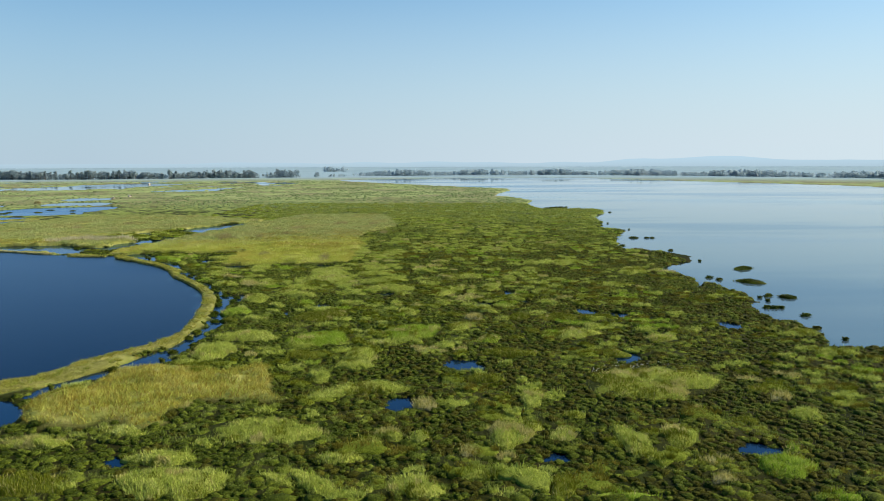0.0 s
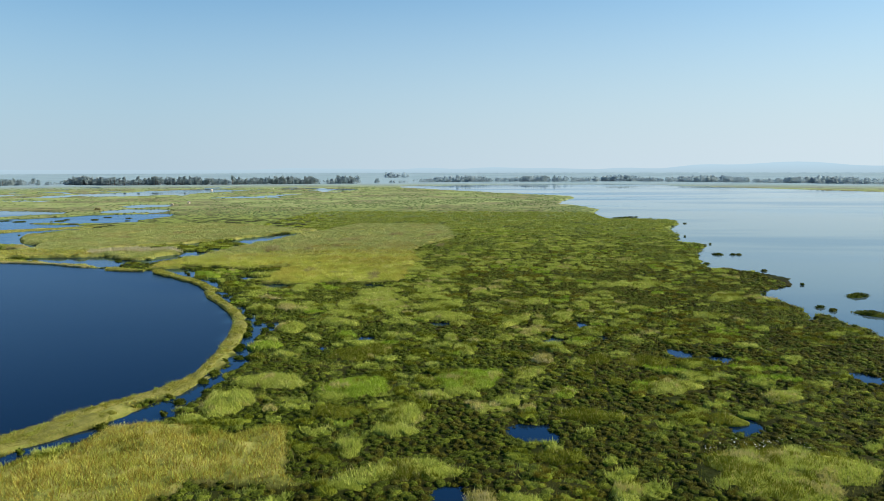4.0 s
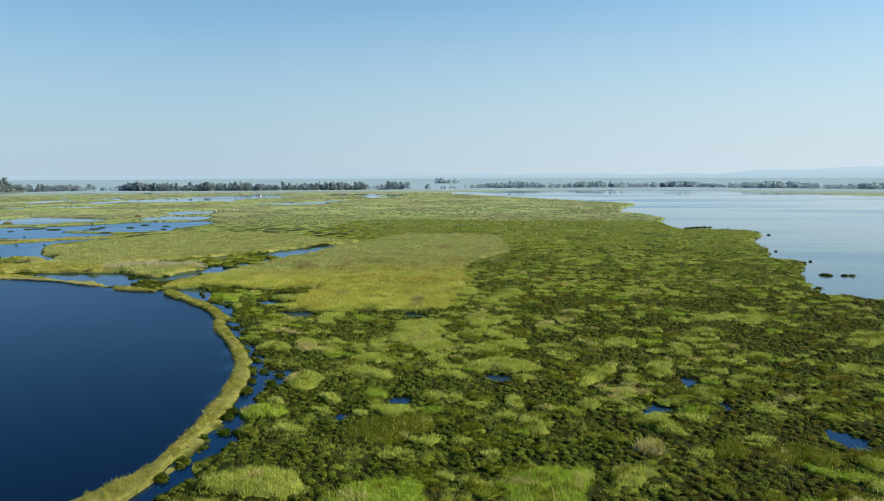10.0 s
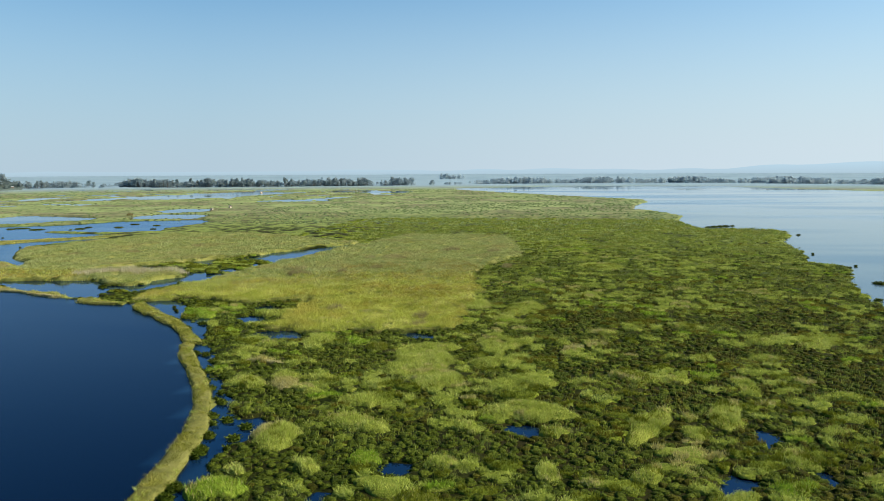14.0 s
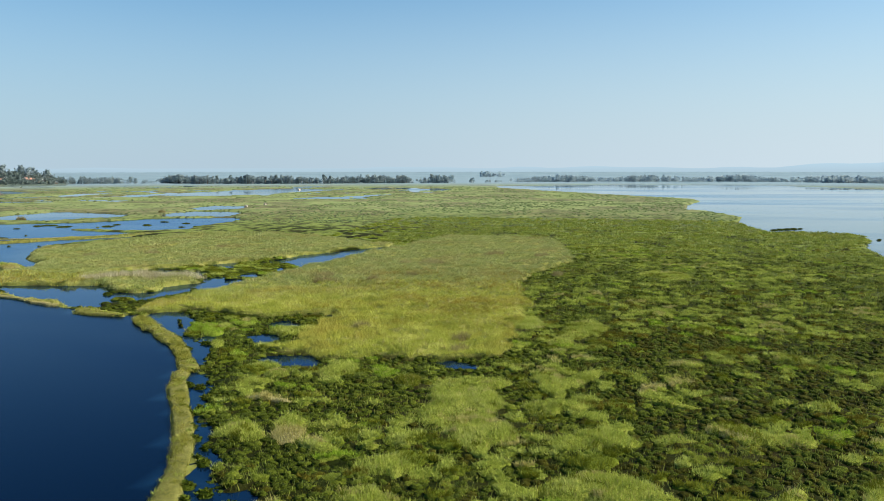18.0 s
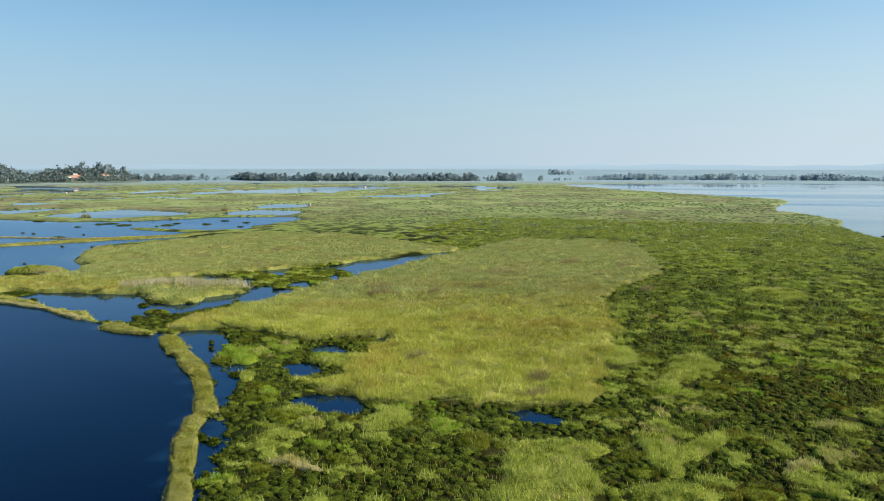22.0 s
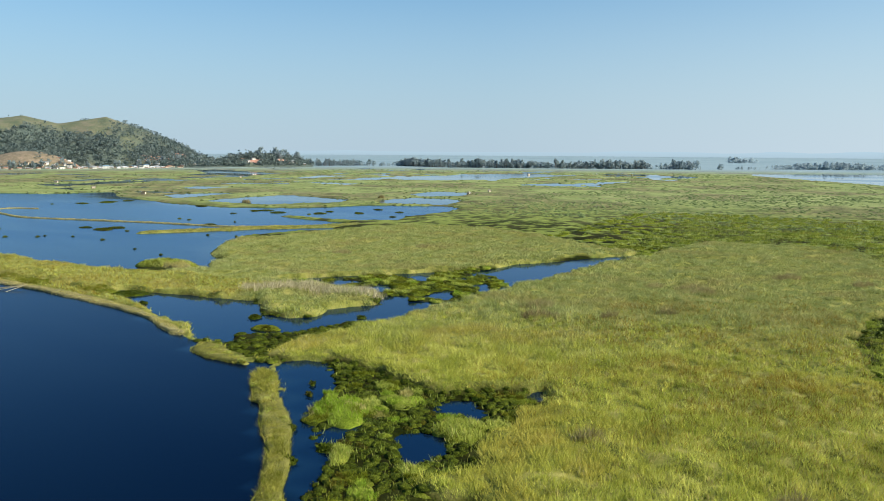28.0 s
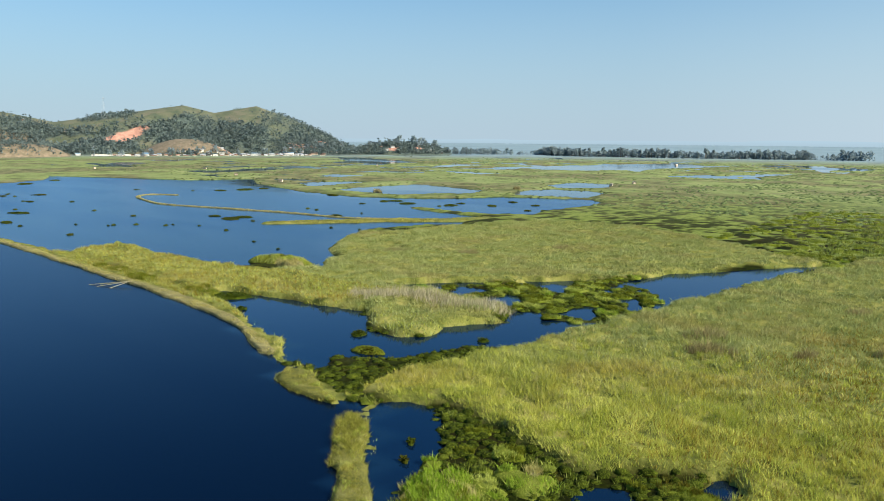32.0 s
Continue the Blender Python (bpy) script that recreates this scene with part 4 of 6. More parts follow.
def rosette_mesh(name, x, y, z, r, tall, mat, k=5):
    """Plump lumpy domes with steep flanks, one at each point."""
    ang = np.arange(k) / k * 6.2832
    n = len(x)
    spin = rng.uniform(0, 6.283, (n, 1))
    rings = []
    for q, lift in ((1.0, -0.1), (0.95, 0.42), (0.6, 0.84)):
        reach = q * r[:, None] * rng.uniform(0.65, 1.3, (n, k))
        rings.append(np.stack([x[:, None] + reach * np.cos(ang + spin + q), y[:, None] + reach * np.sin(ang + spin + q), (z + lift * tall)[:, None] + tall[:, None] * rng.uniform(-0.22, 0.22, (n, k))], -1))
    verts = np.concatenate([*rings, np.stack([x, y, z + tall], 1)[:, None]], 1)
    base = (np.arange(n) * (3 * k + 1))[:, None, None]
    i = np.arange(k)
    j = (i + 1) % k
    tri = [np.stack([2 * k + i, 2 * k + j, np.full(k, 3 * k)], 1)]
    for a in (0, k):
        tri += [np.stack([a + i, a + j, a + k + j], 1), np.stack([a + i, a + k + j, a + k + i], 1)]
    return array_mesh(name, verts.reshape(-1, 3), (base + np.concatenate(tri)[None]).reshape(-1, 3), 3, mat, True)


def build_meadow_grass():
    out = []
    for x0, x1, y0, y1, dense, tall, wide in ((-92, -10, 172, 225, 68, 0.46, 0.07), (-46, -14, 64, 96, 80, 0.38, 0.06), (-100, -10, 225, 270, 30, 0.42, 0.11),
                                              (-215, -92, 200, 270, 22, 0.36, 0.15), (-190, -10, 270, 365, 14, 0.36, 0.22)):
        x, y = scattered(x0, x1, y0, y1, dense)
        h, mead, land = at_points(x, y, (0, 1, 6))
        ok = (mead > 0.45) & (land > 0.2)
        for points, half in ((BUND, 1.5), (BUND_NORTH, 1.3), (PLATFORM, 1.8), (BUND_SOUTH, 2.9)):
            ok &= line_distance(x, y, points) > half
        out.append((x[ok], y[ok], h[ok] - 0.12, np.full(ok.sum(), tall), np.full(ok.sum(), wide)))
    x, y, z, tall, wide = joined(out)
    bunch = np.clip(1.15 - cells(x, y, 1.5, 93) ** 2 * 1.5, 0, 1)
    tall = tall * (0.10 + 1.65 * bunch) * (0.85 + 0.35 * step(-0.2, 0.7, layered(x, y, 6.0, 91)))
    # The eastern rust share is partly put in for lens vignetting.
    rust = rng.random(len(x)) < 0.30 * ((x < -122) & (y < 236)) + 0.5 * (y < 100) + step(-78, -40, x + 14 * layered(x, y, 16, 151)) * step(285, 235, y) * step(186, 212, y) * (0.12 + 0.34 * step(-0.1, 0.5, layered(x, y, 9, 153)))
    # Farther grass takes a paler colour, put in for haze.
    pale = (rng.random(len(x)) < step(205, 250, y + 0.35 * (-x - 60))) & ~rust & ((x > -122) | (y > 236) | (rng.random(len(x)) < 0.5))
    for pick, mat, words in ((~rust & ~pale, GRASS_MEADOW, "yellow-green meadow grass on the mats"), (pale, GRASS_PALE, "pale green meadow grass on the mats"), (rust, GRASS_RUST, "rust-tinged meadow grass on the mats")):
        tagged(new("meadow_grass", blades("meadow_grass", x[pick], y[pick], z[pick], tall[pick], wide[pick], 1.0, mat)), words, "grass", kind="stuff")
    for name, cell, y1, count, high, mat, words in (("straw_tufts", 1.9, 265, 18, 0.62, GRASS_DRY, "pale straw tufts in the meadow"), ("meadow_tufts", 1.5, 240, 20, 0.62, GRASS_MEADOW, "taller yellow-green tufts in the meadow")):
        x, y = jittered(-92, -12, 172, y1, cell)
        h, mead, land = at_points(x, y, (0, 1, 6))
        ok = (mead > 0.9) & (land > 1) & (value_noise(x, y, 8, 97 + count) + 0.9 * rng.random(len(x)) > 0.52)
        x, y, h = x[ok], y[ok], h[ok]
        n = len(x)
        rho, a = np.sqrt(rng.random((n, count))) * rng.uniform(0.25, 0.6, (n, 1)), rng.uniform(0, 6.283, (n, count))
        me = blades(name, (x[:, None] + rho * np.cos(a)).ravel(), (y[:, None] + rho * np.sin(a)).ravel(), np.repeat(h, count), high * np.ones(n * count), 0.085 * np.ones(n * count), 0.9, mat)
        tagged(new(name, me), words, "grass", kind="stuff")


def build_tuft_grass():
    """The smallest tufts, too many to count."""
    out, domes = [], []
    for x0, x1, y0, y1, cell, count, tall, wide in ((-46, 62, 50, 95, 1.05, 60, 0.44, 0.062), (-46, 64, 95, 150, 1.15, 44, 0.48, 0.08), (-94, 56, 150, 216, 1.3, 34, 0.52, 0.11), (-100, 84, 216, 330, 1.9, 18, 0.62, 0.22), (-110, 100, 330, 450, 3.0, 14, 0.75, 0.36)):
        x, y = jittered(x0, x1, y0, y1, cell)
        h, mead, tuft, clump, land = at_points(x, y, (0, 1, 2, 3, 6))
        ok = (mead < 0.5) & (tuft > 0.35) & (clump < 0.35) & (land > 0.4) & (rng.random(len(x)) < 0.92)
        x, y, h = x[ok], y[ok], h[ok]
        n = len(x)
        r = cell * rng.uniform(0.45, 0.8, n)
        domes.append((x, y, h - 0.1, r, rng.uniform(0.12, 0.3, n) * (0.6 + 0.4 * cell)))
        rho, a = np.sqrt(rng.random((n, count))), rng.uniform(0, 6.283, (n, count))
        px, py = x[:, None] + rho * r[:, None] * np.cos(a), y[:, None] + rho * r[:, None] * np.sin(a)
        pt = tall * (1.15 - 0.6 * rho ** 2) * rng.uniform(0.75, 1.2, n)[:, None]
        out.append((px.ravel(), py.ravel(), np.repeat(h, count) - 0.08, pt.ravel(), np.full(n * count, wide)))
    x, y, z, tall, wide = joined(out)
    brown = tawny(x, y)
    for pick, mat, words in ((~brown, GRASS_SMALL, "small light green grass tufts among the water plants"), (brown, GRASS_TAWNY, "small tawny grass tufts among the water plants")):
        tagged(new("tuft_grass", blades("tuft_grass", x[pick], y[pick], z[pick], tall[pick], wide[pick], 1.0, mat)), words, "grass", kind="stuff")
    x, y, z, r, tall = joined(domes)
    tagged(new("tuft_mounds", dome_mesh("tuft_mounds", x, y, z, r, tall, MOUND_PALE)), "low mounds of light green grass among the water plants", "grass", kind="stuff")
    x, y = joined([jittered(-195, 110, 400, 620, 3.7), jittered(-230, 160, 620, 1050, 6.5), jittered(-640, -190, 400, 1000, 7.0)])
    h, mead, land = at_points(x, y, (0, 1, 6))
    ok = (land > 1) & (mead < 0.5) & (layered(x, y, 26, 131) + 0.5 * rng.random(len(x)) > 0.05)
    x, y, h = x[ok], y[ok], h[ok]
    n = len(x)
    tagged(new("marsh_clumps", dome_mesh("marsh_clumps", x, y, h - 0.3, rng.uniform(1.0, 2.4, n) * (0.75 + 0.5 * step(500, 700, y)), rng.uniform(0.32, 0.85, n), MOUND_FAR)), "low clumps of grey-green marsh plants", "marsh plants", kind="stuff")


def tussock_edge(a, rx, ry, seed):
    """Reach of a tussock's lobed, ragged edge in each direction."""
    wave = 1 + 0.12 * np.sin(2 * a + seed) + 0.10 * np.sin(3 * a + 2.3 * seed) + 0.08 * np.sin(5 * a + 4.1 * seed) + 0.06 * np.sin(8 * a + 5.3 * seed) + 0.05 * np.sin(13 * a + 7 * seed)
    return wave / np.sqrt((np.cos(a) / rx) ** 2 + (np.sin(a) / ry) ** 2)


def tussock_top(rho, x, y, tall):
    """Height of a tussock's matted body at a share of the way out to its edge."""
    return tall * (1 - rho ** 5) * (0.86 + 0.26 * value_noise(x, y, 1.5, 171) + 0.12 * value_noise(x, y, 0.6, 173))


def build_marsh_edge_shade():
    """Dark mounds added as mat-edge shade along the far marsh channels."""
    x, y = joined([jittered(-700, -185, 380, 720, 3.0), jittered(-840, -185, 720, 1000, 4.6)])
    h, mead, land = at_points(x, y, (0, 1, 6))
    ok = (land > 0.3) & (land < 3.5) & (mead < 0.4) & (rng.random(len(x)) < 0.75)
    x, y, h = x[ok], y[ok], h[ok]
    n = len(x)
    tagged(new("marsh_fringe", dome_mesh("marsh_fringe", x, y, h - 0.25, rng.uniform(0.5, 1.5, n), rng.uniform(0.3, 0.7, n), MOUND_EDGE_SHADE)), "dark green mounds added as edge shade along the marsh channels", "marsh plants", kind="stuff")


def build_tussocks():
    """Each tussock: a matted body with a steep ragged edge, living blades and dead blades on it."""
    kinds = ((GRASS, MOUND_LIGHT, "light green grass tussock on the floating mat"), (GRASS_BRIGHT, MOUND_FRESH, "bright fresh green grass tussock on the floating mat"),
             (GRASS_DRY, MOUND_DRY, "straw-coloured dry grass tussock on the floating mat"), (GRASS_OLIVE, MOUND_OLIVE, "dull olive grass tussock on the floating mat"))
    for cx, cy, rx, ry, turn, tone in CLUMPS:
        mat, under, words = kinds[tone]
        seed = cx * 1.7 + cy * 0.9
        small = min(rx, ry)
        tall = (0.34 + 0.3 * min(1.0, small / 2.2)) * (0.8 if tone == 3 else 1.0) * (2.3 if cy > 239 and cx < -150 else 1.0)
        c, s = math.cos(radians(turn)), math.sin(radians(turn))
        ob = tagged(new("grass_tussock"), words, "grass tussock", "tussocks on the mat")
        ob.location = (cx, cy, 0)
        n = int(min(56, 22 + 5 * rx))
        ang = np.arange(n) / n * 6.2832
        edge = tussock_edge(ang, rx, ry, seed)
        rings = []
        for rho in (1.0, 0.985, 0.93, 0.8, 0.62, 0.42, 0.2):
            u, v = np.cos(ang) * edge * rho, np.sin(ang) * edge * rho
            x, y = u * c - v * s, u * s + v * c
            z = np.full(n, -0.1) if rho == 1.0 else 0.12 + tussock_top(rho, x + cx, y + cy, tall)
            rings.append(np.stack([x, y, z], 1))
        verts = np.concatenate(rings + [np.array([[0, 0, 0.12 + 0.9 * tall]])])
        i = np.arange(n)
        j = (i + 1) % n
        tri = []
        for k in range(6):
            tri += [np.stack([k * n + i, k * n + j, k * n + n + j], 1), np.stack([k * n + i, k * n + n + j, k * n + n + i], 1)]
        tri.append(np.stack([6 * n + i, 6 * n + j, np.full(n, 7 * n)], 1))
        base = new("matted_base", array_mesh("matted_base", verts, np.concatenate(tri), 3, under, True))
        base.parent = ob
        count = int(min(9000, max(60, math.pi * rx * ry * 88)))
        a, rho = rng.uniform(0, 6.283, count), np.sqrt(rng.random(count)) * 1.02
        r = tussock_edge(a, rx, ry, seed) * rho
        u, v = np.cos(a) * r, np.sin(a) * r
        x, y = u * c - v * s, u * s + v * c
        h, land = at_points(x + cx, y + cy, (0, 6))
        bunch = np.clip(1.15 - cells(x + cx, y + cy, 0.8, 98) ** 2 * 1.5, 0, 1)
        z = 0.08 + tussock_top(np.minimum(rho, 0.99), x + cx, y + cy, tall)
        high = (0.16 + 0.34 * bunch) * (1.25 if tone == 2 else 1.0)
        old = (rng.random(count) < (0.5 if tone == 2 else 0.07)) | (layered(x + cx, y + cy, 2.5, 87) > 0.72)
        # Olive share rises eastward, partly imitating lens vignetting.
        dull = ~old & (tone != 3) & (layered(x + cx, y + cy, 1.8, 191) + rng.uniform(-0.3, 0.3, count) > 0.62 - 0.5 * min(1.0, max(0.0, (cx + 18) / 30)))
        for name, pick, mat_, label in (("green_grass", ~old & ~dull & (land > 0.1), mat, ""), ("olive_grass", dull & (land > 0.1), GRASS_OLIVE, "dull olive blades"), ("dead_grass", old & (land > 0.1), GRASS_DRY, "dry straw-coloured blades")):
            if pick.sum() > 4:
                p = new(name, blades(name, x[pick], y[pick], z[pick], high[pick], 0.062, 0.9, mat_))
                p.parent = ob
                tagged(p, label, kind="stuff")
        if abs(cx - 23.6) < 0.4 and abs(cy - 80.4) < 0.4:
            k = 70
            at = rng.uniform(0.15, 0.85, k) * math.pi
            r = tussock_edge(at, rx, ry, seed) * rng.uniform(0.86, 1.0, k)
            u, v = np.cos(at) * r, np.sin(at) * r
            p = new("flower_heads", leaves("flower_heads", u * c - v * s, u * s + v * c, rng.uniform(0.75, 1.2, k), rng.uniform(0.08, 0.17, k), PLUME))
            p.parent = ob
            tagged(p, "white flower heads", kind="stuff")


def mound_points(lobes, tall):
    """A lumpy, lobed mound: rings of points shrinking towards the crest, and their faces."""
    n, rings = 11, ((1.0, -0.12), (0.96, 0.35), (0.78, 0.75), (0.45, 1.0))
    ang = np.arange(n) / n * 6.2832
    reach = np.max([ox * np.cos(ang) + oy * np.sin(ang) + r for ox, oy, r in lobes], 0)
    reach *= 1 + 0.12 * np.sin(3 * ang + lobes[0][2] * 40) + 0.08 * np.sin(7 * ang + lobes[0][2] * 90)
    pts = [np.stack([k * reach * np.cos(ang), k * reach * np.sin(ang), np.full(n, lift * tall)], 1) for k, lift in rings] + [np.array([[0, 0, tall * 1.06]])]
    i = np.arange(n)
    j = (i + 1) % n
    tri = []
    for k in range(len(rings) - 1):
        tri += [np.stack([k * n + i, k * n + j, k * n + n + j], 1), np.stack([k * n + i, k * n + n + j, k * n + n + i], 1)]
    k = (len(rings) - 1) * n
    tri.append(np.stack([k + i, k + j, np.full(n, k + n)], 1))
    return np.concatenate(pts), np.concatenate(tri)


def tussock_shapes():
    """Lobed shapes of the smaller tussocks: mound points and faces, blade corners."""
    shapes = []
    for k in range(18):
        r = 0.55 + 0.062 * k
        turn = 0.5 * math.sin(k * 2.1)
        lobes = [(r * q * math.cos(turn), r * q * math.sin(turn) + 0.4 * r * math.sin(2.3 * k + q * 3), r * (0.55 + 0.28 * math.sin(k * 1.7 + q * 2))) for q in (-0.95, 0.0, 0.9)]
        tall = 0.24 + 0.07 * math.sin(k * 1.3) + 0.06 * r
        pts, tri = mound_points(lobes, tall)
        count = int(100 + 170 * r)
        pick = rng.integers(0, 3, count)
        o = np.array(lobes)[pick]
        rho, a = np.sqrt(rng.random(count)), rng.uniform(0, 6.283, count)
        x, y = o[:, 0] + o[:, 2] * rho * np.cos(a), o[:, 1] + o[:, 2] * rho * np.sin(a)
        z = tall * (0.95 - 0.3 * (np.hypot(x, y) / (1.7 * r)) ** 2) - 0.04
        bunch = np.clip(1.15 - cells(x + 50 * k, y, 0.7, 141) ** 2 * 1.5, 0.1, 1)
        tips = blades("tussock", x, y, z, (0.16 + 0.30 * bunch), 0.07 * np.ones(count), 1.1, GRASS)
        co = np.empty(count * 9, np.float32)
        tips.vertices.foreach_get("co", co)
        bpy.data.meshes.remove(tips)
        shapes.append((pts, tri, co.reshape(-1, 3)))
    return shapes


def build_small_tussocks():
    """Smaller tussocks all over the mat: three hundred near the flight's first half as things, the rest joined."""
    shapes = tussock_shapes()
    kinds = ((GRASS, "small light green grass tussock among the water plants"), (GRASS_BRIGHT, "small fresh green grass tussock among the water plants"),
             (GRASS_DRY, "small straw-coloured grass tussock among the water plants"), (GRASS_TAWNY, "small brownish grass tussock among the water plants"), (GRASS_OLIVE, "small dark olive tussock among the water plants"))
    made = {}
    mounds, tips = {}, {}
    single = 0
    for x0, x1, y0, y1, cell in ((-44, 66, 52, 150, 3.0), (-80, 60, 150, 216, 3.0), (-84, 66, 216, 330, 3.6), (-130, -84, 232, 285, 2.4)):
        x, y = jittered(x0, x1, y0, y1, cell)
        h, mead, clump, land = at_points(x, y, (0, 1, 3, 6))
        ok = (mead < 0.4) & (clump < 0.3) & (land > (1.0 if x1 > 0 else 0.35)) & (1.2 * layered(x, y, 12, 145) + rng.uniform(-0.5, 0.5, len(x)) > -0.12 + 0.26 * step(205, 130, y))
        x, y, h = x[ok], y[ok], h[ok]
        brown = tawny(x, y)
        tone = layered(x, y, 9, 147) + rng.uniform(-0.5, 0.5, len(x))
        for px, py, pz, b, t in zip(x, y, h, brown, tone):
            shape = int(min(17, rng.gamma(1.6, 3.9)))
            kind = 3 if b and t < 0.05 else 4 if rng.random() < (0.62 if px < -52 else 0.42 - 0.34 * min(1, max(0, (py - 115) / 80))) else 2 if t > 0.85 else 1 if t < -0.55 else 0
            turn, size = rng.uniform(-35, 35) + (180 if rng.random() < 0.5 else 0), rng.uniform(0.85, 1.2)
            m = pose(px, py, pz - 0.05, 0, 0, turn) @ Matrix.Scale(size, 4)
            pts, tri, tip = shapes[shape]
            if single < 300 and 58 < py < 140 and -30 < px < 46 and shape > 3:
                if (shape, kind) not in made:
                    made[shape, kind] = (array_mesh("tussock_base", pts, tri, 3, MOUND_TUSSOCK if kind < 3 else MOUND_PALE, True), array_mesh("tussock_grass", tip, np.arange(len(tip)).reshape(-1, 3), 3, kinds[kind][0]))
                ob = tagged(new("grass_tussock"), kinds[kind][1], "grass tussock", "tussocks on the mat")
                for name, data in zip(("base", "grass"), made[shape, kind]):
                    p = tagged(new(name, data), kind="stuff" if name == "grass" else "")
                    p.parent = ob
                ob.matrix_world = m
                single += 1
            else:
                r = np.array(m.to_3x3()).T
                mounds.setdefault(kind > 2, []).append((pts @ r + np.array(m.translation), tri))
                thin = tip if py < 262 else tip.reshape(-1, 3, 3)[::2].reshape(-1, 3)
                tips.setdefault(kind, []).append(thin @ r + np.array(m.translation))
    for dark, mat, words in ((False, MOUND_TUSSOCK, "low light green mounds on the floating mat"), (True, MOUND_PALE, "low olive mounds on the floating mat")):
        base = np.cumsum([0] + [len(p) for p, _ in mounds[dark]])
        me = array_mesh("tussock_mounds", np.concatenate([p for p, _ in mounds[dark]]), np.concatenate([t + k for (_, t), k in zip(mounds[dark], base)]), 3, mat, True)
        tagged(new("tussock_mounds", me), words, "grass", kind="stuff")
    for kind, lists in tips.items():
        v = np.concatenate(lists)
        tagged(new("mat_grass", array_mesh("mat_grass", v, np.arange(len(v)).reshape(-1, 3), 3, kinds[kind][0])), kinds[kind][1].replace("small ", "scattered ").replace("tussock", "tussocks"), "grass", kind="stuff")


def build_mat_sedge():
    """Thin upright blades standing here and there out of the water plants."""
    out = []
    for x0, x1, y0, y1, dense, tall, wide in ((-46, 62, 60, 130, 2.2, 0.5, 0.05), (-80, 58, 130, 216, 3.0, 0.55, 0.075), (-84, 72, 216, 300, 2.6, 0.62, 0.14), (-84, 92, 300, 440, 1.6, 0.7, 0.26)):
        x, y = scattered(x0, x1, y0, y1, dense)
        h, mead, land = at_points(x, y, (0, 1, 6))
        ok = (mead < 0.5) & (land > 0.4) & (layered(x, y, 5, 181) + rng.uniform(-0.5, 0.5, len(x)) > -0.15)
        out.append((x[ok], y[ok], h[ok] + 0.05, np.full(ok.sum(), tall), np.full(ok.sum(), wide)))
    x, y, z, tall, wide = joined(out)
    tagged(new("mat_sedge", blades("mat_sedge", x, y, z, tall, wide, 0.6, GRASS_SMALL)), "thin light green sedge among the water plants", "grass", kind="stuff")


build_mat_plants()
build_mat_sedge()
build_meadow_grass()
build_tuft_grass()
build_marsh_edge_shade()
build_tussocks()
build_small_tussocks()


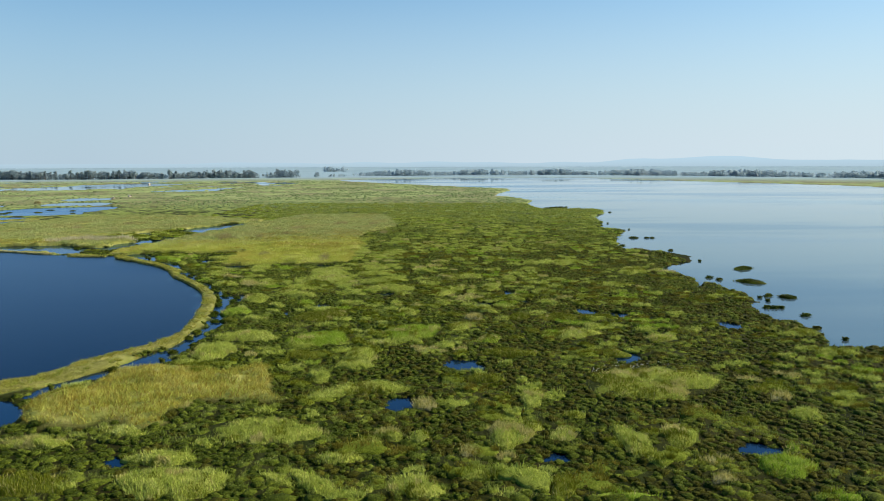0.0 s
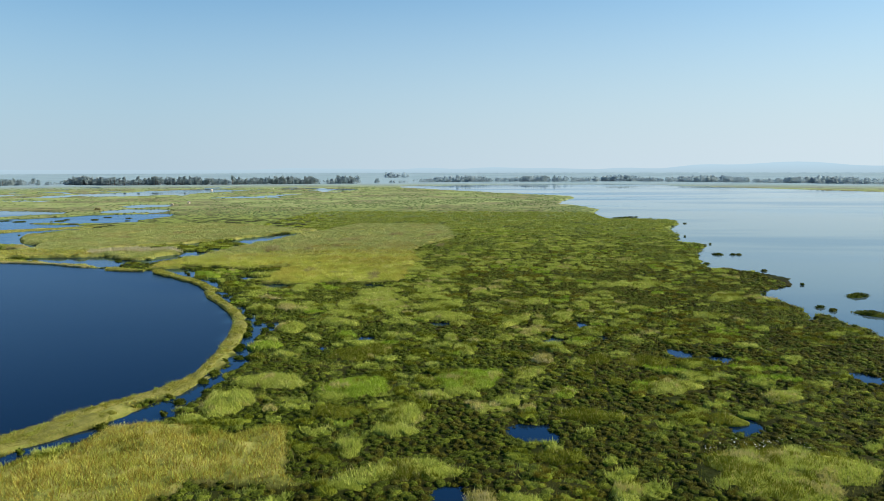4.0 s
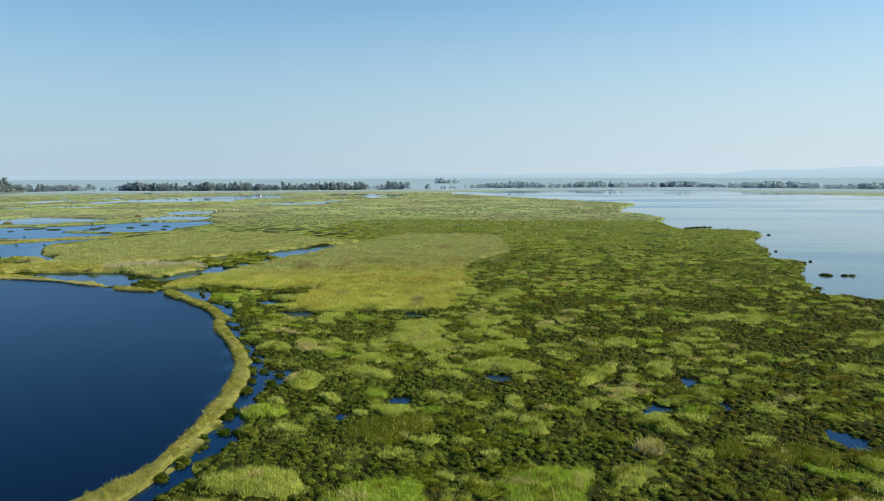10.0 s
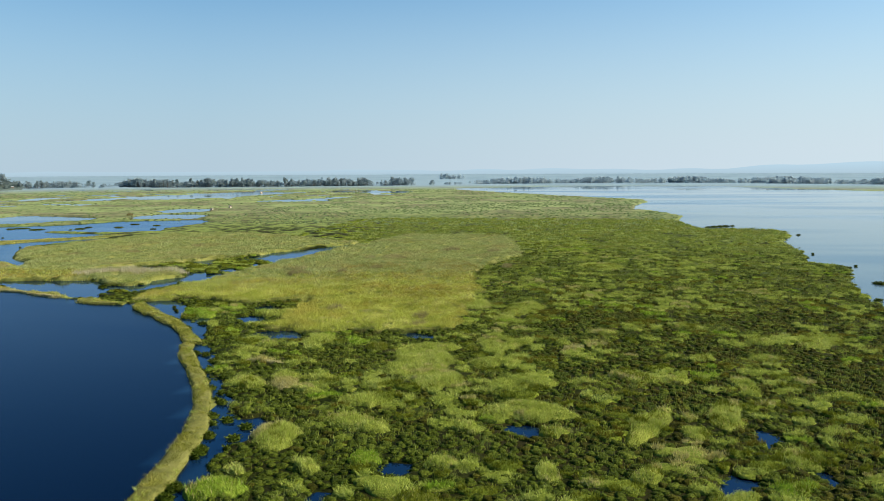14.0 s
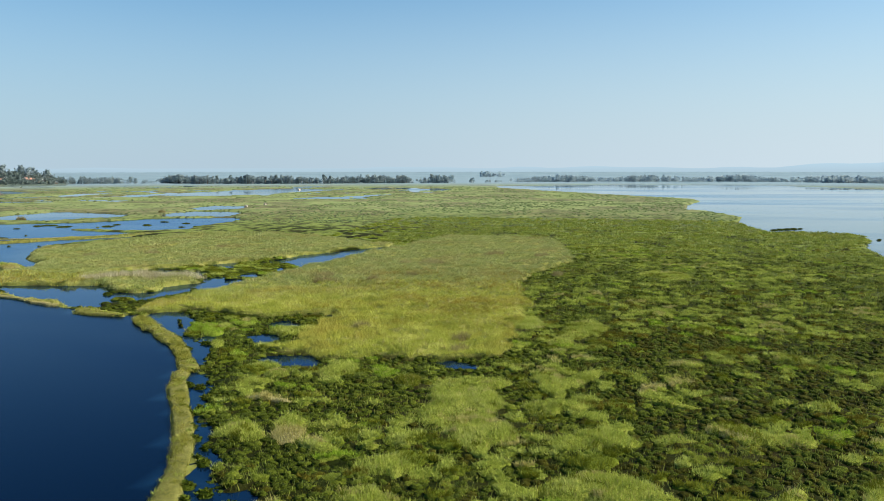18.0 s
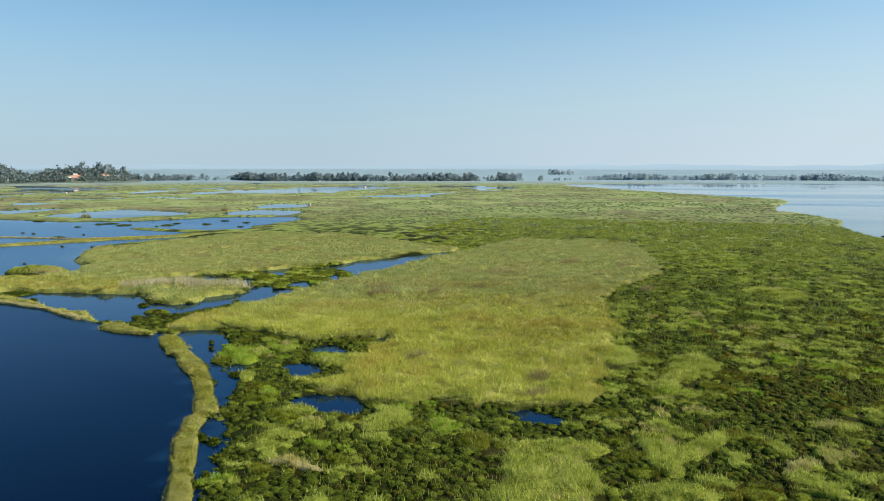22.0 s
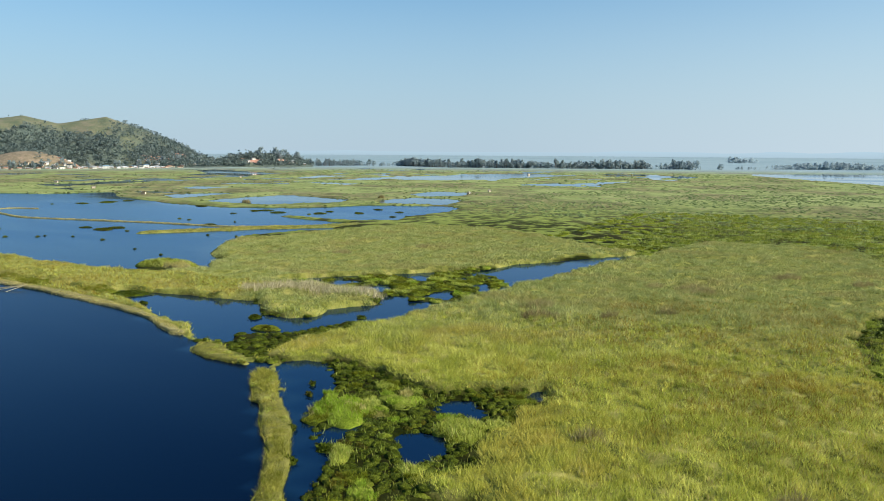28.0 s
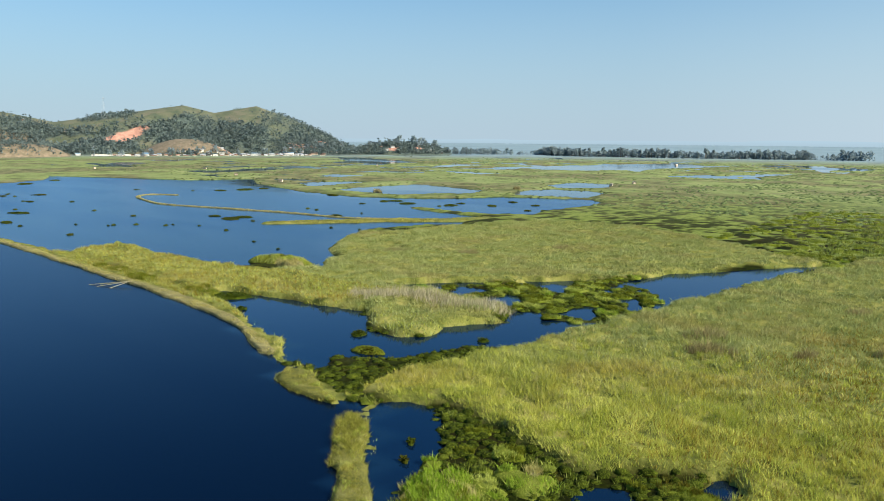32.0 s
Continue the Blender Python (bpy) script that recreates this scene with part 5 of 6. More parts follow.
def build_ribbon_bund(points, half, top, words, dense=18, tall=0.4, broad=0.22, mat=None):
    """A narrow floating bund: a bank with bevelled, uneven edges, and the grass on it."""
    bund = tagged(new("grass_bund"), words, "grass bund")
    path = []
    for (ax, ay), (bx, by) in zip(points, points[1:]):
        n = max(2, int(math.hypot(bx - ax, by - ay) / 1.0))
        path += [(ax + (bx - ax) * k / n, ay + (by - ay) * k / n) for k in range(n)]
    path = np.array(path + [points[-1]])
    for _ in range(6 if dense > 60 else 50):
        path[1:-1] = (path[:-2] + 2 * path[1:-1] + path[2:]) / 4
    way = np.gradient(path, axis=0)
    way /= np.linalg.norm(way, axis=1)[:, None]
    side = np.stack([-way[:, 1], way[:, 0]], 1)
    wide = half * (1 + 0.42 * value_noise(path[:, 0], path[:, 1], 7, 101) + 0.28 * value_noise(path[:, 0], path[:, 1], 2.4, 102))
    ends = np.minimum(np.arange(len(path)), np.arange(len(path))[::-1]) / (1.2 * half)
    wide *= np.sqrt(np.clip(1 - (1 - np.clip(ends + 0.05, 0, 1)) ** 2, 0, 1))
    rows = []
    for k, z in ((-1.0, -0.3), (-0.92, top * 0.7), (-0.6, top), (0.6, top), (0.92, top * 0.7), (1.0, -0.3)):
        rows.append(np.column_stack([path + side * (wide * k)[:, None], np.full(len(path), z) + 0.14 * value_noise(path[:, 0] + k * 3, path[:, 1], 1.6, 103)]))
    verts = np.stack(rows, 1).reshape(-1, 3)
    i = (np.arange(len(path) - 1) * 6)[:, None] + np.arange(5)[None]
    faces = np.stack([i, i + 1, i + 7, i + 6], -1).reshape(-1, 4)
    bank = new("bank", array_mesh("bank", verts, faces, 4, MOUND_DRY if mat else MOUND_STRAW, True))
    bank.parent = bund
    n = int(len(path) * half * 2 * dense)
    pick = rng.integers(0, len(path), n)
    off = rng.uniform(-1, 1, n) * wide[pick]
    slip = rng.uniform(-0.8, 0.8, n)
    p = path[pick] + side[pick] * off[:, None] + way[pick] * slip[:, None]
    grass = new("grass", blades("grass", p[:, 0], p[:, 1], np.full(n, top - 0.16) - 0.25 * np.abs(off / wide[pick]) ** 3, tall * (0.35 + 1.0 * np.clip(1.15 - cells(p[:, 0], p[:, 1], 0.9, 96) ** 2 * 1.5, 0, 1)) * (0.8 + 0.45 * step(0.1, 0.6, layered(p[:, 0], p[:, 1], 4.0, 95))), broad, 1.1, mat or GRASS_BUND))
    grass.parent = bund
    tagged(grass, kind="stuff")
    if dense > 60:
        at, tx, ty = 0, [], []
        while at < len(path) - 1:
            s = rng.uniform(-0.75, 0.75)
            c = path[at] + side[at] * wide[at] * s
            k = int(rng.integers(16, 60))
            r, a = np.sqrt(rng.random(k)) * rng.uniform(0.25, 0.6), rng.uniform(0, 6.283, k)
            tx.append(c[0] + r * np.cos(a))
            ty.append(c[1] + r * np.sin(a))
            at += int(rng.integers(1, 3))
        tx, ty = np.concatenate(tx), np.concatenate(ty)
        fresh = value_noise(tx, ty, 5.0, 161) + rng.uniform(-0.3, 0.3, len(tx)) > 0.05
        for name, pick, m in (("green_grass", fresh, GRASS), ("olive_grass", ~fresh, GRASS_OLIVE)):
            if pick.sum() > 3:
                tall_grass = tagged(new(name, blades(name, tx[pick], ty[pick], np.full(pick.sum(), top - 0.12), 0.42 * np.ones(pick.sum()), 0.06, 1.0, m)), kind="stuff")
                tall_grass.parent = bund


build_ribbon_bund(BUND[:14], 1.08, 0.45, "curved bund of matted yellow-green grass dividing pond and channel", 190, 0.3, 0.06)
build_ribbon_bund([(-61.0, 167.6)] + BUND[14:-2], 1.15, 0.45, "length of matted straw-green bund between pond and channel", 190, 0.3, 0.06)
build_ribbon_bund([(-79.2, 187.2), (-81.8, 190.0), (-86.4, 194.6)], 1.35, 0.5, "broad tufted end of the bund near the pond's corner", 170, 0.42, 0.07)
build_ribbon_bund(BUND_SOUTH, 2.7, 0.42, "broad end of the bund, yellow-brown matted grass", 170, 0.26, 0.06)
build_ribbon_bund(PLATFORM, 1.55, 0.42, "short broad bund of yellow grass at the pond's corner", 150, 0.26, 0.07)
build_ribbon_bund(BUND_NORTH, 1.05, 0.36, "narrow bund of dry matted grass along the pond", 60, 0.32, 0.11, GRASS_DRY)
build_ribbon_bund(SPIT_LONG, 3.0, 0.45, "straight low bund of yellow grass in the lake", 10, 0.4, 0.25)
build_ribbon_bund(SPIT_CURL, 0.75, 0.35, "thin hooked bund of dry grass in the lake", 30, 0.26, 0.2, GRASS_DRY)



# ---- floating islets ----
def islet_mesh(r, seed, coarse):
    """A low mound of water plants, r metres wide each way."""
    local = np.random.default_rng(seed)
    n = int(min(420, 40 + (30 if not coarse else 10) * r * r * 3))
    a, d = local.uniform(0, 6.283, n), np.sqrt(local.random(n))
    edge = 1 + 0.25 * np.sin(a * 2 + seed) + 0.15 * np.sin(a * 5 + seed * 2)
    x, y = np.cos(a) * d * edge * r, np.sin(a) * d * edge * r * 0.75
    top = min(0.45, 0.2 + 0.1 * r) * (0.6 if coarse else 1)
    z = top * (1 - d ** 2) + 0.02
    return leaves("floating_islet", x, y, z, (0.3 if not coarse else 0.36) * np.ones(n), LEAF_DARK)


def islet_body(me, r, seed):
    bm = bmesh.new()
    bm.from_mesh(me)
    n = 14
    ring = []
    for lift, k in ((-0.25, 1.05), (0.05, 1.0), (0.22, 0.75)):
        ring.append([bm.verts.new((math.cos(i / n * 6.283) * r * k * (1 + 0.25 * math.sin(i / n * 12.566 + seed)), math.sin(i / n * 6.283) * r * k * 0.75 * (1 + 0.25 * math.sin(i / n * 12.566 + seed)), lift)) for i in range(n)])
    top = bm.verts.new((0, 0, 0.32))
    for i in range(n):
        j = (i + 1) % n
        for lower, upper in zip(ring, ring[1:]):
            bm.faces.new((lower[i], lower[j], upper[j], upper[i]))
        bm.faces.new((ring[-1][i], ring[-1][j], top))
    bm.to_mesh(me)
    bm.free()
    return me


ISLETS_EAST = [(64.7, 151.7, 2.7), (64.1, 134.0, 1.5), (61.5, 136.0, 0.4), (58.8, 133.7, 0.5), (58.9, 130.5, 0.5), (56.1, 124.4, 0.6), (57.3, 124.1, 0.6), (58.5, 124.1, 0.4), (59.4, 117.7, 0.9), (56.4, 108.1, 0.8), (56.9, 101.2, 0.4), (70.9, 170.9, 2.4), (63.7, 242.4, 1.4), (68.0, 242.3, 0.7), (69.8, 242.3, 0.9)]
ISLETS_EAST += [(58, 405, 1.3), (61, 407.5, 1.6), (64, 410, 1.8), (67, 412, 1.5), (70, 414, 1.0), (63, 300, 1.2), (66, 306, 0.9), (64, 352, 1.4), (68, 358, 1.0), (62, 268, 1.0), (66, 380, 1.2)]
ISLETS_EAST += [(x + 1.2 + 2.4 * ((k * 0.37) % 1), y + 2, 0.4 + 0.5 * ((k * 0.61) % 1)) for k, (x, y) in enumerate(SHORE_NORTH + SHORE_SOUTH) if k % 2 and 130 < y < 420 and x > 20]
ISLETS_WEST = [(-390.0, 270.0, 1.0), (-374.9, 267.4, 0.8), (-379.5, 264.5, 1.2), (-347.9, 260.9, 0.8), (-343.9, 261.8, 1.3), (-376.7, 277.8, 2.3), (-315.4, 246.7, 0.8), (-301.7, 243.1, 2.6), (-275.5, 230.3, 1.8), (-263.4, 229.7, 0.5), (-458.7, 301.6, 4.4), (-481.8, 325.9, 3.0), (-333.0, 273.1, 0.9), (-293.4, 263.9, 0.5), (-267.6, 264.8, 1.0), (-244.3, 254.0, 0.8), (-247.6, 248.9, 0.6), (-247.5, 247.3, 0.4), (-234.6, 231.4, 0.9), (-236.6, 259.0, 0.6), (-236.9, 261.3, 0.3), (-248.8, 282.7, 1.5), (-238.7, 282.0, 2.8), (-239.7, 287.4, 2.1), (-228.5, 283.0, 0.8), (-214.6, 264.6, 0.5), (-228.8, 264.9, 0.4), (-190.3, 256.6, 0.2), (-176.1, 253.2, 0.3), (-256.4, 242.0, 0.4), (-348.2, 348.4, 2.6)]
ISLETS_NORTH = [(-346.4, 360.8, 4.6), (-346.3, 371.9, 2.5), (-355.3, 338.0, 0.6), (-379.1, 322.4, 0.9), (-290.4, 368.6, 2.3), (-249.7, 348.5, 0.9), (-241.9, 319.2, 0.8), (-248.6, 320.6, 0.6), (-222.2, 322.4, 0.4), (-223.0, 312.0, 1.5), (-251.4, 362.2, 1.9), (-249.1, 366.5, 2.3), (-237.5, 361.2, 2.8), (-220.5, 367.5, 2.4), (-221.4, 361.9, 0.8), (-222.7, 376.6, 1.2), (-208.0, 377.3, 2.0), (-183.5, 354.3, 2.2), (-211.8, 396.6, 1.7), (-196.8, 390.4, 1.2), (-187.2, 371.0, 0.9), (-181.6, 374.1, 1.7), (-198.6, 288.5, 0.4), (-189.3, 290.9, 0.4)]
ISLETS_CHANNEL = [(x - 0.9 - 0.8 * ((k * 0.41) % 1), y + 1.5 * ((k * 0.73) % 1), 0.4 + 0.5 * ((k * 0.57) % 1)) for k, (x, y) in enumerate(CHANNEL_SOUTH[8:14] + CHANNEL[8:18] + [(-36.2, 128), (-36.4, 131), (-39.5, 140), (-42.5, 145), (-47.5, 150), (-52, 158), (-58, 168)])]
ISLETS_BUND = [(x + 1.1 + 0.7 * ((k * 0.47) % 1), y + 2.2 * ((k * 0.31) % 1) - 1.1, 0.45 + 0.5 * ((k * 0.67) % 1)) for k, (x, y) in enumerate(BUND[4:-2] + [(-37.9, 107), (-38.4, 112), (-39.2, 117.5), (-41.6, 129), (-43.4, 135), (-46, 141), (-49.5, 147.5), (-54, 155)])]
ISLETS_INLET = [(-79.0, 194.4, 0.4), (-77.0, 191.5, 0.4), (-107.8, 215.2, 1.2), (-93.8, 223.6, 0.6), (-131.2, 213.2, 0.7), (-139.9, 217.0, 3.1), (-101.4, 210.5, 1.6)]


def build_islets():
    for group, coarse, label in ((ISLETS_EAST, False, "dark green floating islet of water plants off the mat's edge"), (ISLETS_WEST, True, "small dark green floating islet on the open lake"),
                                 (ISLETS_NORTH, True, "small dark green floating islet near the lake's north bank"), (ISLETS_CHANNEL, False, "small dark green clump of water plants in the channel"), (ISLETS_BUND, False, "dark green clump of water plants against the bund"), (ISLETS_INLET, False, "round green clump of water plants floating in the inlet")):
        made = {}
        for k, (x, y, r) in enumerate(group):
            size = max(0.4, round((1.25 * r if coarse else r) * 2.5) / 2.5)
            if size not in made:
                made[size] = islet_body(islet_mesh(size, len(made) + 3, coarse), size, len(made) + 3)
            ob = tagged(new("floating_islet", made[size]), label, "islet", "floating islets")
            ob.matrix_world = pose(x, y, -0.02, 0, 0, (k * 77) % 50 - 25) @ Matrix.Diagonal((1, 1, 1.0 if coarse else 1.15, 1))


build_islets()

# ---- dry shrubs and reeds ----
SHRUBS = [(-53.1, 247.1, 2.2), (-69.4, 235.9, 3.7), (-52.0, 266.6, 3.6), (-60.9, 270.9, 2.9), (-137.4, 274.9, 3.4), (-151.5, 267.2, 3.9), (-60.5, 241.5, 1.5), (-126.3, 295.5, 2.8), (-40.3, 292.3, 4.2), (-20.6, 257.5, 2.2), (-27.0, 292.1, 3.1), (-30.7, 189.2, 1.5), (-70.3, 236.0, 2.8), (-47.2, 193.2, 1.8), (-29.9, 183.2, 2.5), (-72.4, 242.0, 3.7), (-20.8, 258.7, 2.0), (-54.3, 270.7, 3.8)]


def build_shrubs():
    made = {}
    for k, (x, y, r) in enumerate(SHRUBS):
        size = max(1.5, round(r * 1.0))
        if size not in made:
            n = int(130 * size)
            a, d = rng.uniform(0, 6.283, n), np.sqrt(rng.random(n)) * size * 0.8
            made[size] = blades("dry_shrub", np.cos(a) * d, np.sin(a) * d * 0.5, np.zeros(n), 1.5 * (1.1 - 0.6 * d / size), 0.07, 0.7, TWIG)
        ob = tagged(new("dry_shrub", made[size]), "bare grey-brown dry shrub standing in the meadow grass", "shrub", "dry shrubs in the meadow")
        h = float(at_points(np.array([x]), np.array([y]), (0,))[0][0])
        ob.matrix_world = pose(x, y, max(h, 0.1) - 0.1, 0, 0, 20 + (k * 53) % 40)


build_shrubs()
REED_BAND = [(-122.8, 230.7), (-116.3, 235.6), (-108.3, 234.5), (-101.5, 236.8)]


def build_reeds():
    o = np.array(REED_BAND)
    x, y = scattered(o[:, 0].min() - 3, o[:, 0].max() + 3, o[:, 1].min() - 3, o[:, 1].max() + 3, 22)
    d = line_distance(x, y, REED_BAND)
    ok = (d < 3.2) & (rng.random(len(x)) > d / 4.5)
    x, y = x[ok], y[ok]
    h, land = at_points(x, y, (0, 6))
    ok = land > 0
    tagged(new("reed_bed", blades("reed_bed", x[ok], y[ok], h[ok] - 0.1, 1.35, 0.10, 0.5, REED)), "pale dry reeds along the inlet", "reeds", kind="stuff")


build_reeds()


# ---- things built of parts ----
def part(name, bm, mat, parent, label=""):
    me = bpy.data.meshes.new(name)
    bm.to_mesh(me)
    bm.free()
    me.materials.append(mat)
    ob = new(name, me)
    ob.parent = parent
    return tagged(ob, label)


def box(bm, x0, x1, y0, y1, z0, z1):
    v = [bm.verts.new(c) for c in ((x0, y0, z0), (x1, y0, z0), (x1, y1, z0), (x0, y1, z0), (x0, y0, z1), (x1, y0, z1), (x1, y1, z1), (x0, y1, z1))]
    for f in ((3, 2, 1, 0), (4, 5, 6, 7), (0, 1, 5, 4), (1, 2, 6, 5), (2, 3, 7, 6), (3, 0, 4, 7)):
        bm.faces.new([v[i] for i in f])


def limb(bm, a, b, ra, rb, sides=6):
    a, b = Vector(a), Vector(b)
    turn = (b - a).to_track_quat("Z", "Y").to_matrix()
    rings = []
    for p, r in ((a, ra), (b, rb)):
        rings.append([bm.verts.new(p + turn @ Vector((math.cos(i / sides * 6.2832) * r, math.sin(i / sides * 6.2832) * r, 0))) for i in range(sides)])
    for i in range(sides):
        j = (i + 1) % sides
        bm.faces.new((rings[0][i], rings[0][j], rings[1][j], rings[1][i]))
    bm.faces.new(rings[1])


def crown_quads(local, bm, centres, per, size):
    for cx, cy, cz, cr in centres:
        for _ in range(per):
            d = Vector((local.gauss(0, 1), local.gauss(0, 1), local.gauss(0, 1))).normalized() * cr * local.uniform(0.5, 1)
            q = Euler((local.uniform(-1.2, 1.2), local.uniform(-1.2, 1.2), local.uniform(0, 6.28))).to_matrix()
            s = size * local.uniform(0.6, 1.2)
            bm.faces.new([bm.verts.new(Vector((cx, cy, cz)) + d + q @ Vector(c)) for c in ((-s, -s * 0.5, 0), (s * 0.2, -s * 0.7, 0.1), (s, s * 0.3, 0), (-s * 0.3, s * 0.6, 0.1))])


def build_tree(kind, tall, spread_, seed, words):
    """kind: slim, round or broad."""
    local = random.Random(seed)
    tree = tagged(new("tree"), words, "tree", "trees along the far bank")
    bm = bmesh.new()
    fork = tall * (0.45 if kind == "slim" else 0.3)
    limb(bm, (0, 0, -0.5), (0.1, 0, fork), tall * 0.022, tall * 0.014)
    limb(bm, (0.1, 0, fork), (0.2, 0.1, tall * 0.9), tall * 0.014, tall * 0.004)
    centres = []
    for k in range(9 if kind == "slim" else 11):
        f = local.uniform(0, 1)
        a = local.uniform(0, 6.28)
        z = fork + (tall - fork) * f
        wide = spread_ * (0.45 + 0.55 * math.sin(math.pi * min(1, f + 0.25))) * local.uniform(0.5, 1)
        tip = (math.cos(a) * wide, math.sin(a) * wide, z + tall * 0.05)
        limb(bm, (0.1, 0, max(fork * 0.8, z - wide * 0.6)), tip, tall * 0.007, tall * 0.002, 4)
        centres.append((*tip, spread_ * local.uniform(0.38, 0.6)))
    centres.append((0, 0, tall * 0.93, spread_ * 0.4))
    part("trunk", bm, BARK, tree)
    bm = bmesh.new()
    crown_quads(local, bm, centres, 20, tall * 0.09)
    part("crown", bm, LEAF_TREE_HAZED, tree)
    return tree


def along(points, spacing, jitter, local):
    """Places along a line, about that far apart."""
    out, left = [], 0.0
    for (ax, ay), (bx, by) in zip(points, points[1:]):
        n = math.hypot(bx - ax, by - ay)
        d = left
        while d < n:
            k = d / n
            out.append((ax + (bx - ax) * k + local.uniform(-jitter, jitter), ay + (by - ay) * k + local.uniform(-jitter, jitter)))
            d += spacing * local.uniform(0.55, 1.5)
        left = d - n
    return out


# ---- the hill, the hillock and the bare bank ----
RIDGE = [(-1300, 400, 56), (-1224, 549, 59), (-1201, 613, 45), (-1175, 673, 55), (-1120, 778, 74), (-1096, 818, 63), (-1060, 873, 75), (-1025, 920, 54), (-997, 955, 31), (-972, 990, 2)]
AXIS, FRONT = (0.5, 0.866), (0.866, -0.5)


def hill_height(x, y):
    """Height of the hill, the hillock and the bare bank over the plan."""
    s = (x - RIDGE[0][0]) * AXIS[0] + (y - RIDGE[0][1]) * AXIS[1]
    keys = [(px - RIDGE[0][0]) * AXIS[0] + (py - RIDGE[0][1]) * AXIS[1] for px, py, _ in RIDGE]
    side = [(px - RIDGE[0][0]) * FRONT[0] + (py - RIDGE[0][1]) * FRONT[1] for px, py, _ in RIDGE]
    top = np.interp(s, keys, [h for *_, h in RIDGE], left=50, right=0)
    w = (x - RIDGE[0][0]) * FRONT[0] + (y - RIDGE[0][1]) * FRONT[1] - np.interp(s, keys, side)
    w = np.abs(w) / (np.where(w > 0, 175, 210) + 30 * value_noise(x, y, 90, 201))
    shape = np.clip(1 - w ** 1.35, 0, 1)
    main = top * (shape + 0.16 * np.sin(shape * 3.1416) * layered(x, y, 85, 205))
    spur = 22 * np.clip(1 - ((x + 985) / 75) ** 2 - ((y - 700) / 60) ** 2, 0, 1)
    knob = 15 * np.clip(1 - (((x + 850) * 0.57 + (y - 990) * 0.82) / 85) ** 2 - (((x + 850) * 0.82 - (y - 990) * 0.57) / 55) ** 2, 0, 1)
    bank = 15 * np.clip(1 - ((x + 1010) / 60) ** 4 - ((y - 480) / 62) ** 4, 0, 1)
    return np.maximum(np.maximum(np.maximum(main, spur), knob), bank)


def woods_cover(x, y, h):
    """Share of the slopes under trees."""
    n = layered(x, y, 60, 211)
    steep = h / np.maximum(np.interp(y, [400, 549, 613, 673, 778, 818, 873, 920, 955, 990, 1100], [56, 59, 45, 55, 74, 63, 75, 54, 31, 20, 20]), 5)
    return 0.95 * step(-0.75, -0.1, n) * step(0.9, 0.62, steep) + 0.75 * step(0.2, 0.6, n) + 0.5 * step(840, 880, y) * step(70, 60, h)


def hill_material():
    m, t, b = material("hillside")
    grass_ = ramp(t, noise_at(t, 0.045, 10, 0.7), [(0.36, (0.060, 0.082, 0.046)), (0.5, (0.105, 0.115, 0.062)), (0.64, (0.155, 0.140, 0.090))])
    soil = ramp(t, noise_at(t, 0.12, 6), [(0.3, (0.32, 0.15, 0.10)), (0.55, (0.46, 0.24, 0.17)), (0.75, (0.55, 0.33, 0.24))])
    earth = ramp(t, noise_at(t, 0.16, 9, 0.7), [(0.35, (0.12, 0.105, 0.060)), (0.55, (0.200, 0.155, 0.100)), (0.7, (0.30, 0.220, 0.155))])
    col = mixed(t, attribute(t, "earth"), grass_, earth)
    col = mixed(t, attribute(t, "wood"), col, ramp(t, noise_at(t, 0.2, 6), [(0.35, (0.050, 0.072, 0.064)), (0.65, (0.085, 0.112, 0.090))]))
    col = mixed(t, attribute(t, "soil"), col, soil)
    t.links.new(col, b.inputs["Base Color"])
    b.inputs["Roughness"].default_value = 0.9
    bump(t, b, noise_at(t, 0.3, 6), 0.6, 1.5)
    return m


def build_hill():
    xs, ys = np.arange(-1480, -720, 3.0), np.arange(300, 1110, 3.0)
    gx, gy = np.meshgrid(xs, ys)
    h = hill_height(gx.ravel(), gy.ravel())
    x, y = gx.ravel(), gy.ravel()
    rows, cols = gx.shape
    index = np.arange(rows * cols).reshape(rows, cols)
    quads = np.stack([index[:-1, :-1], index[:-1, 1:], index[1:, 1:], index[1:, :-1]], -1).reshape(-1, 4)
    quads = quads[h[quads].max(1) > 0.05]
    verts = np.stack([x, y, h + 0.3 * (h > 0) - 0.6 * (h <= 0)], 1)
    me = array_mesh("hill", verts, quads, 4, hill_material(), True)
    ragged = 7 * layered(x, y, 22, 231)
    soil = np.maximum.reduce([step(0, 2.5, oval(x, y, *o) + ragged) for o in ((-1064, 648, 11, 24, 0), (-1068, 670, 9, 9, 0), (-940, 748, 13, 26, -28), (-905, 850, 10, 20, -30), (-920, 893, 8, 10, -30), (-835, 954, 7, 12, -30), (-808, 998, 7, 12, -30))])
    earth = np.maximum.reduce([step(-4, 20, oval(x, y, *o)) for o in ((-965, 690, 50, 80, -30), (-1010, 480, 90, 90, 0), (-1110, 520, 60, 60, 0), (-918, 745, 16, 55, -30), (-893, 855, 13, 60, -8))])
    wood = woods_cover(x, y, h)
    for label, f in (("soil", soil), ("earth", earth), ("wood", np.clip(wood, 0, 1) * (1 - earth))):
        a = me.attributes.new(label, "FLOAT", "POINT")
        a.data.foreach_set("value", f.astype(np.float32))
    tagged(new("hill", me), "grassy hill with red earth cuts above the village", "hill", kind="structure")


BARE = ((-1064, 650, 16, 30, 0), (-962, 700, 44, 54, -30), (-1005, 485, 80, 74, 0), (-940, 745, 14, 26, -30), (-835, 954, 9, 13, -30), (-808, 998, 9, 13, -30), (-920, 893, 9, 12, -30))


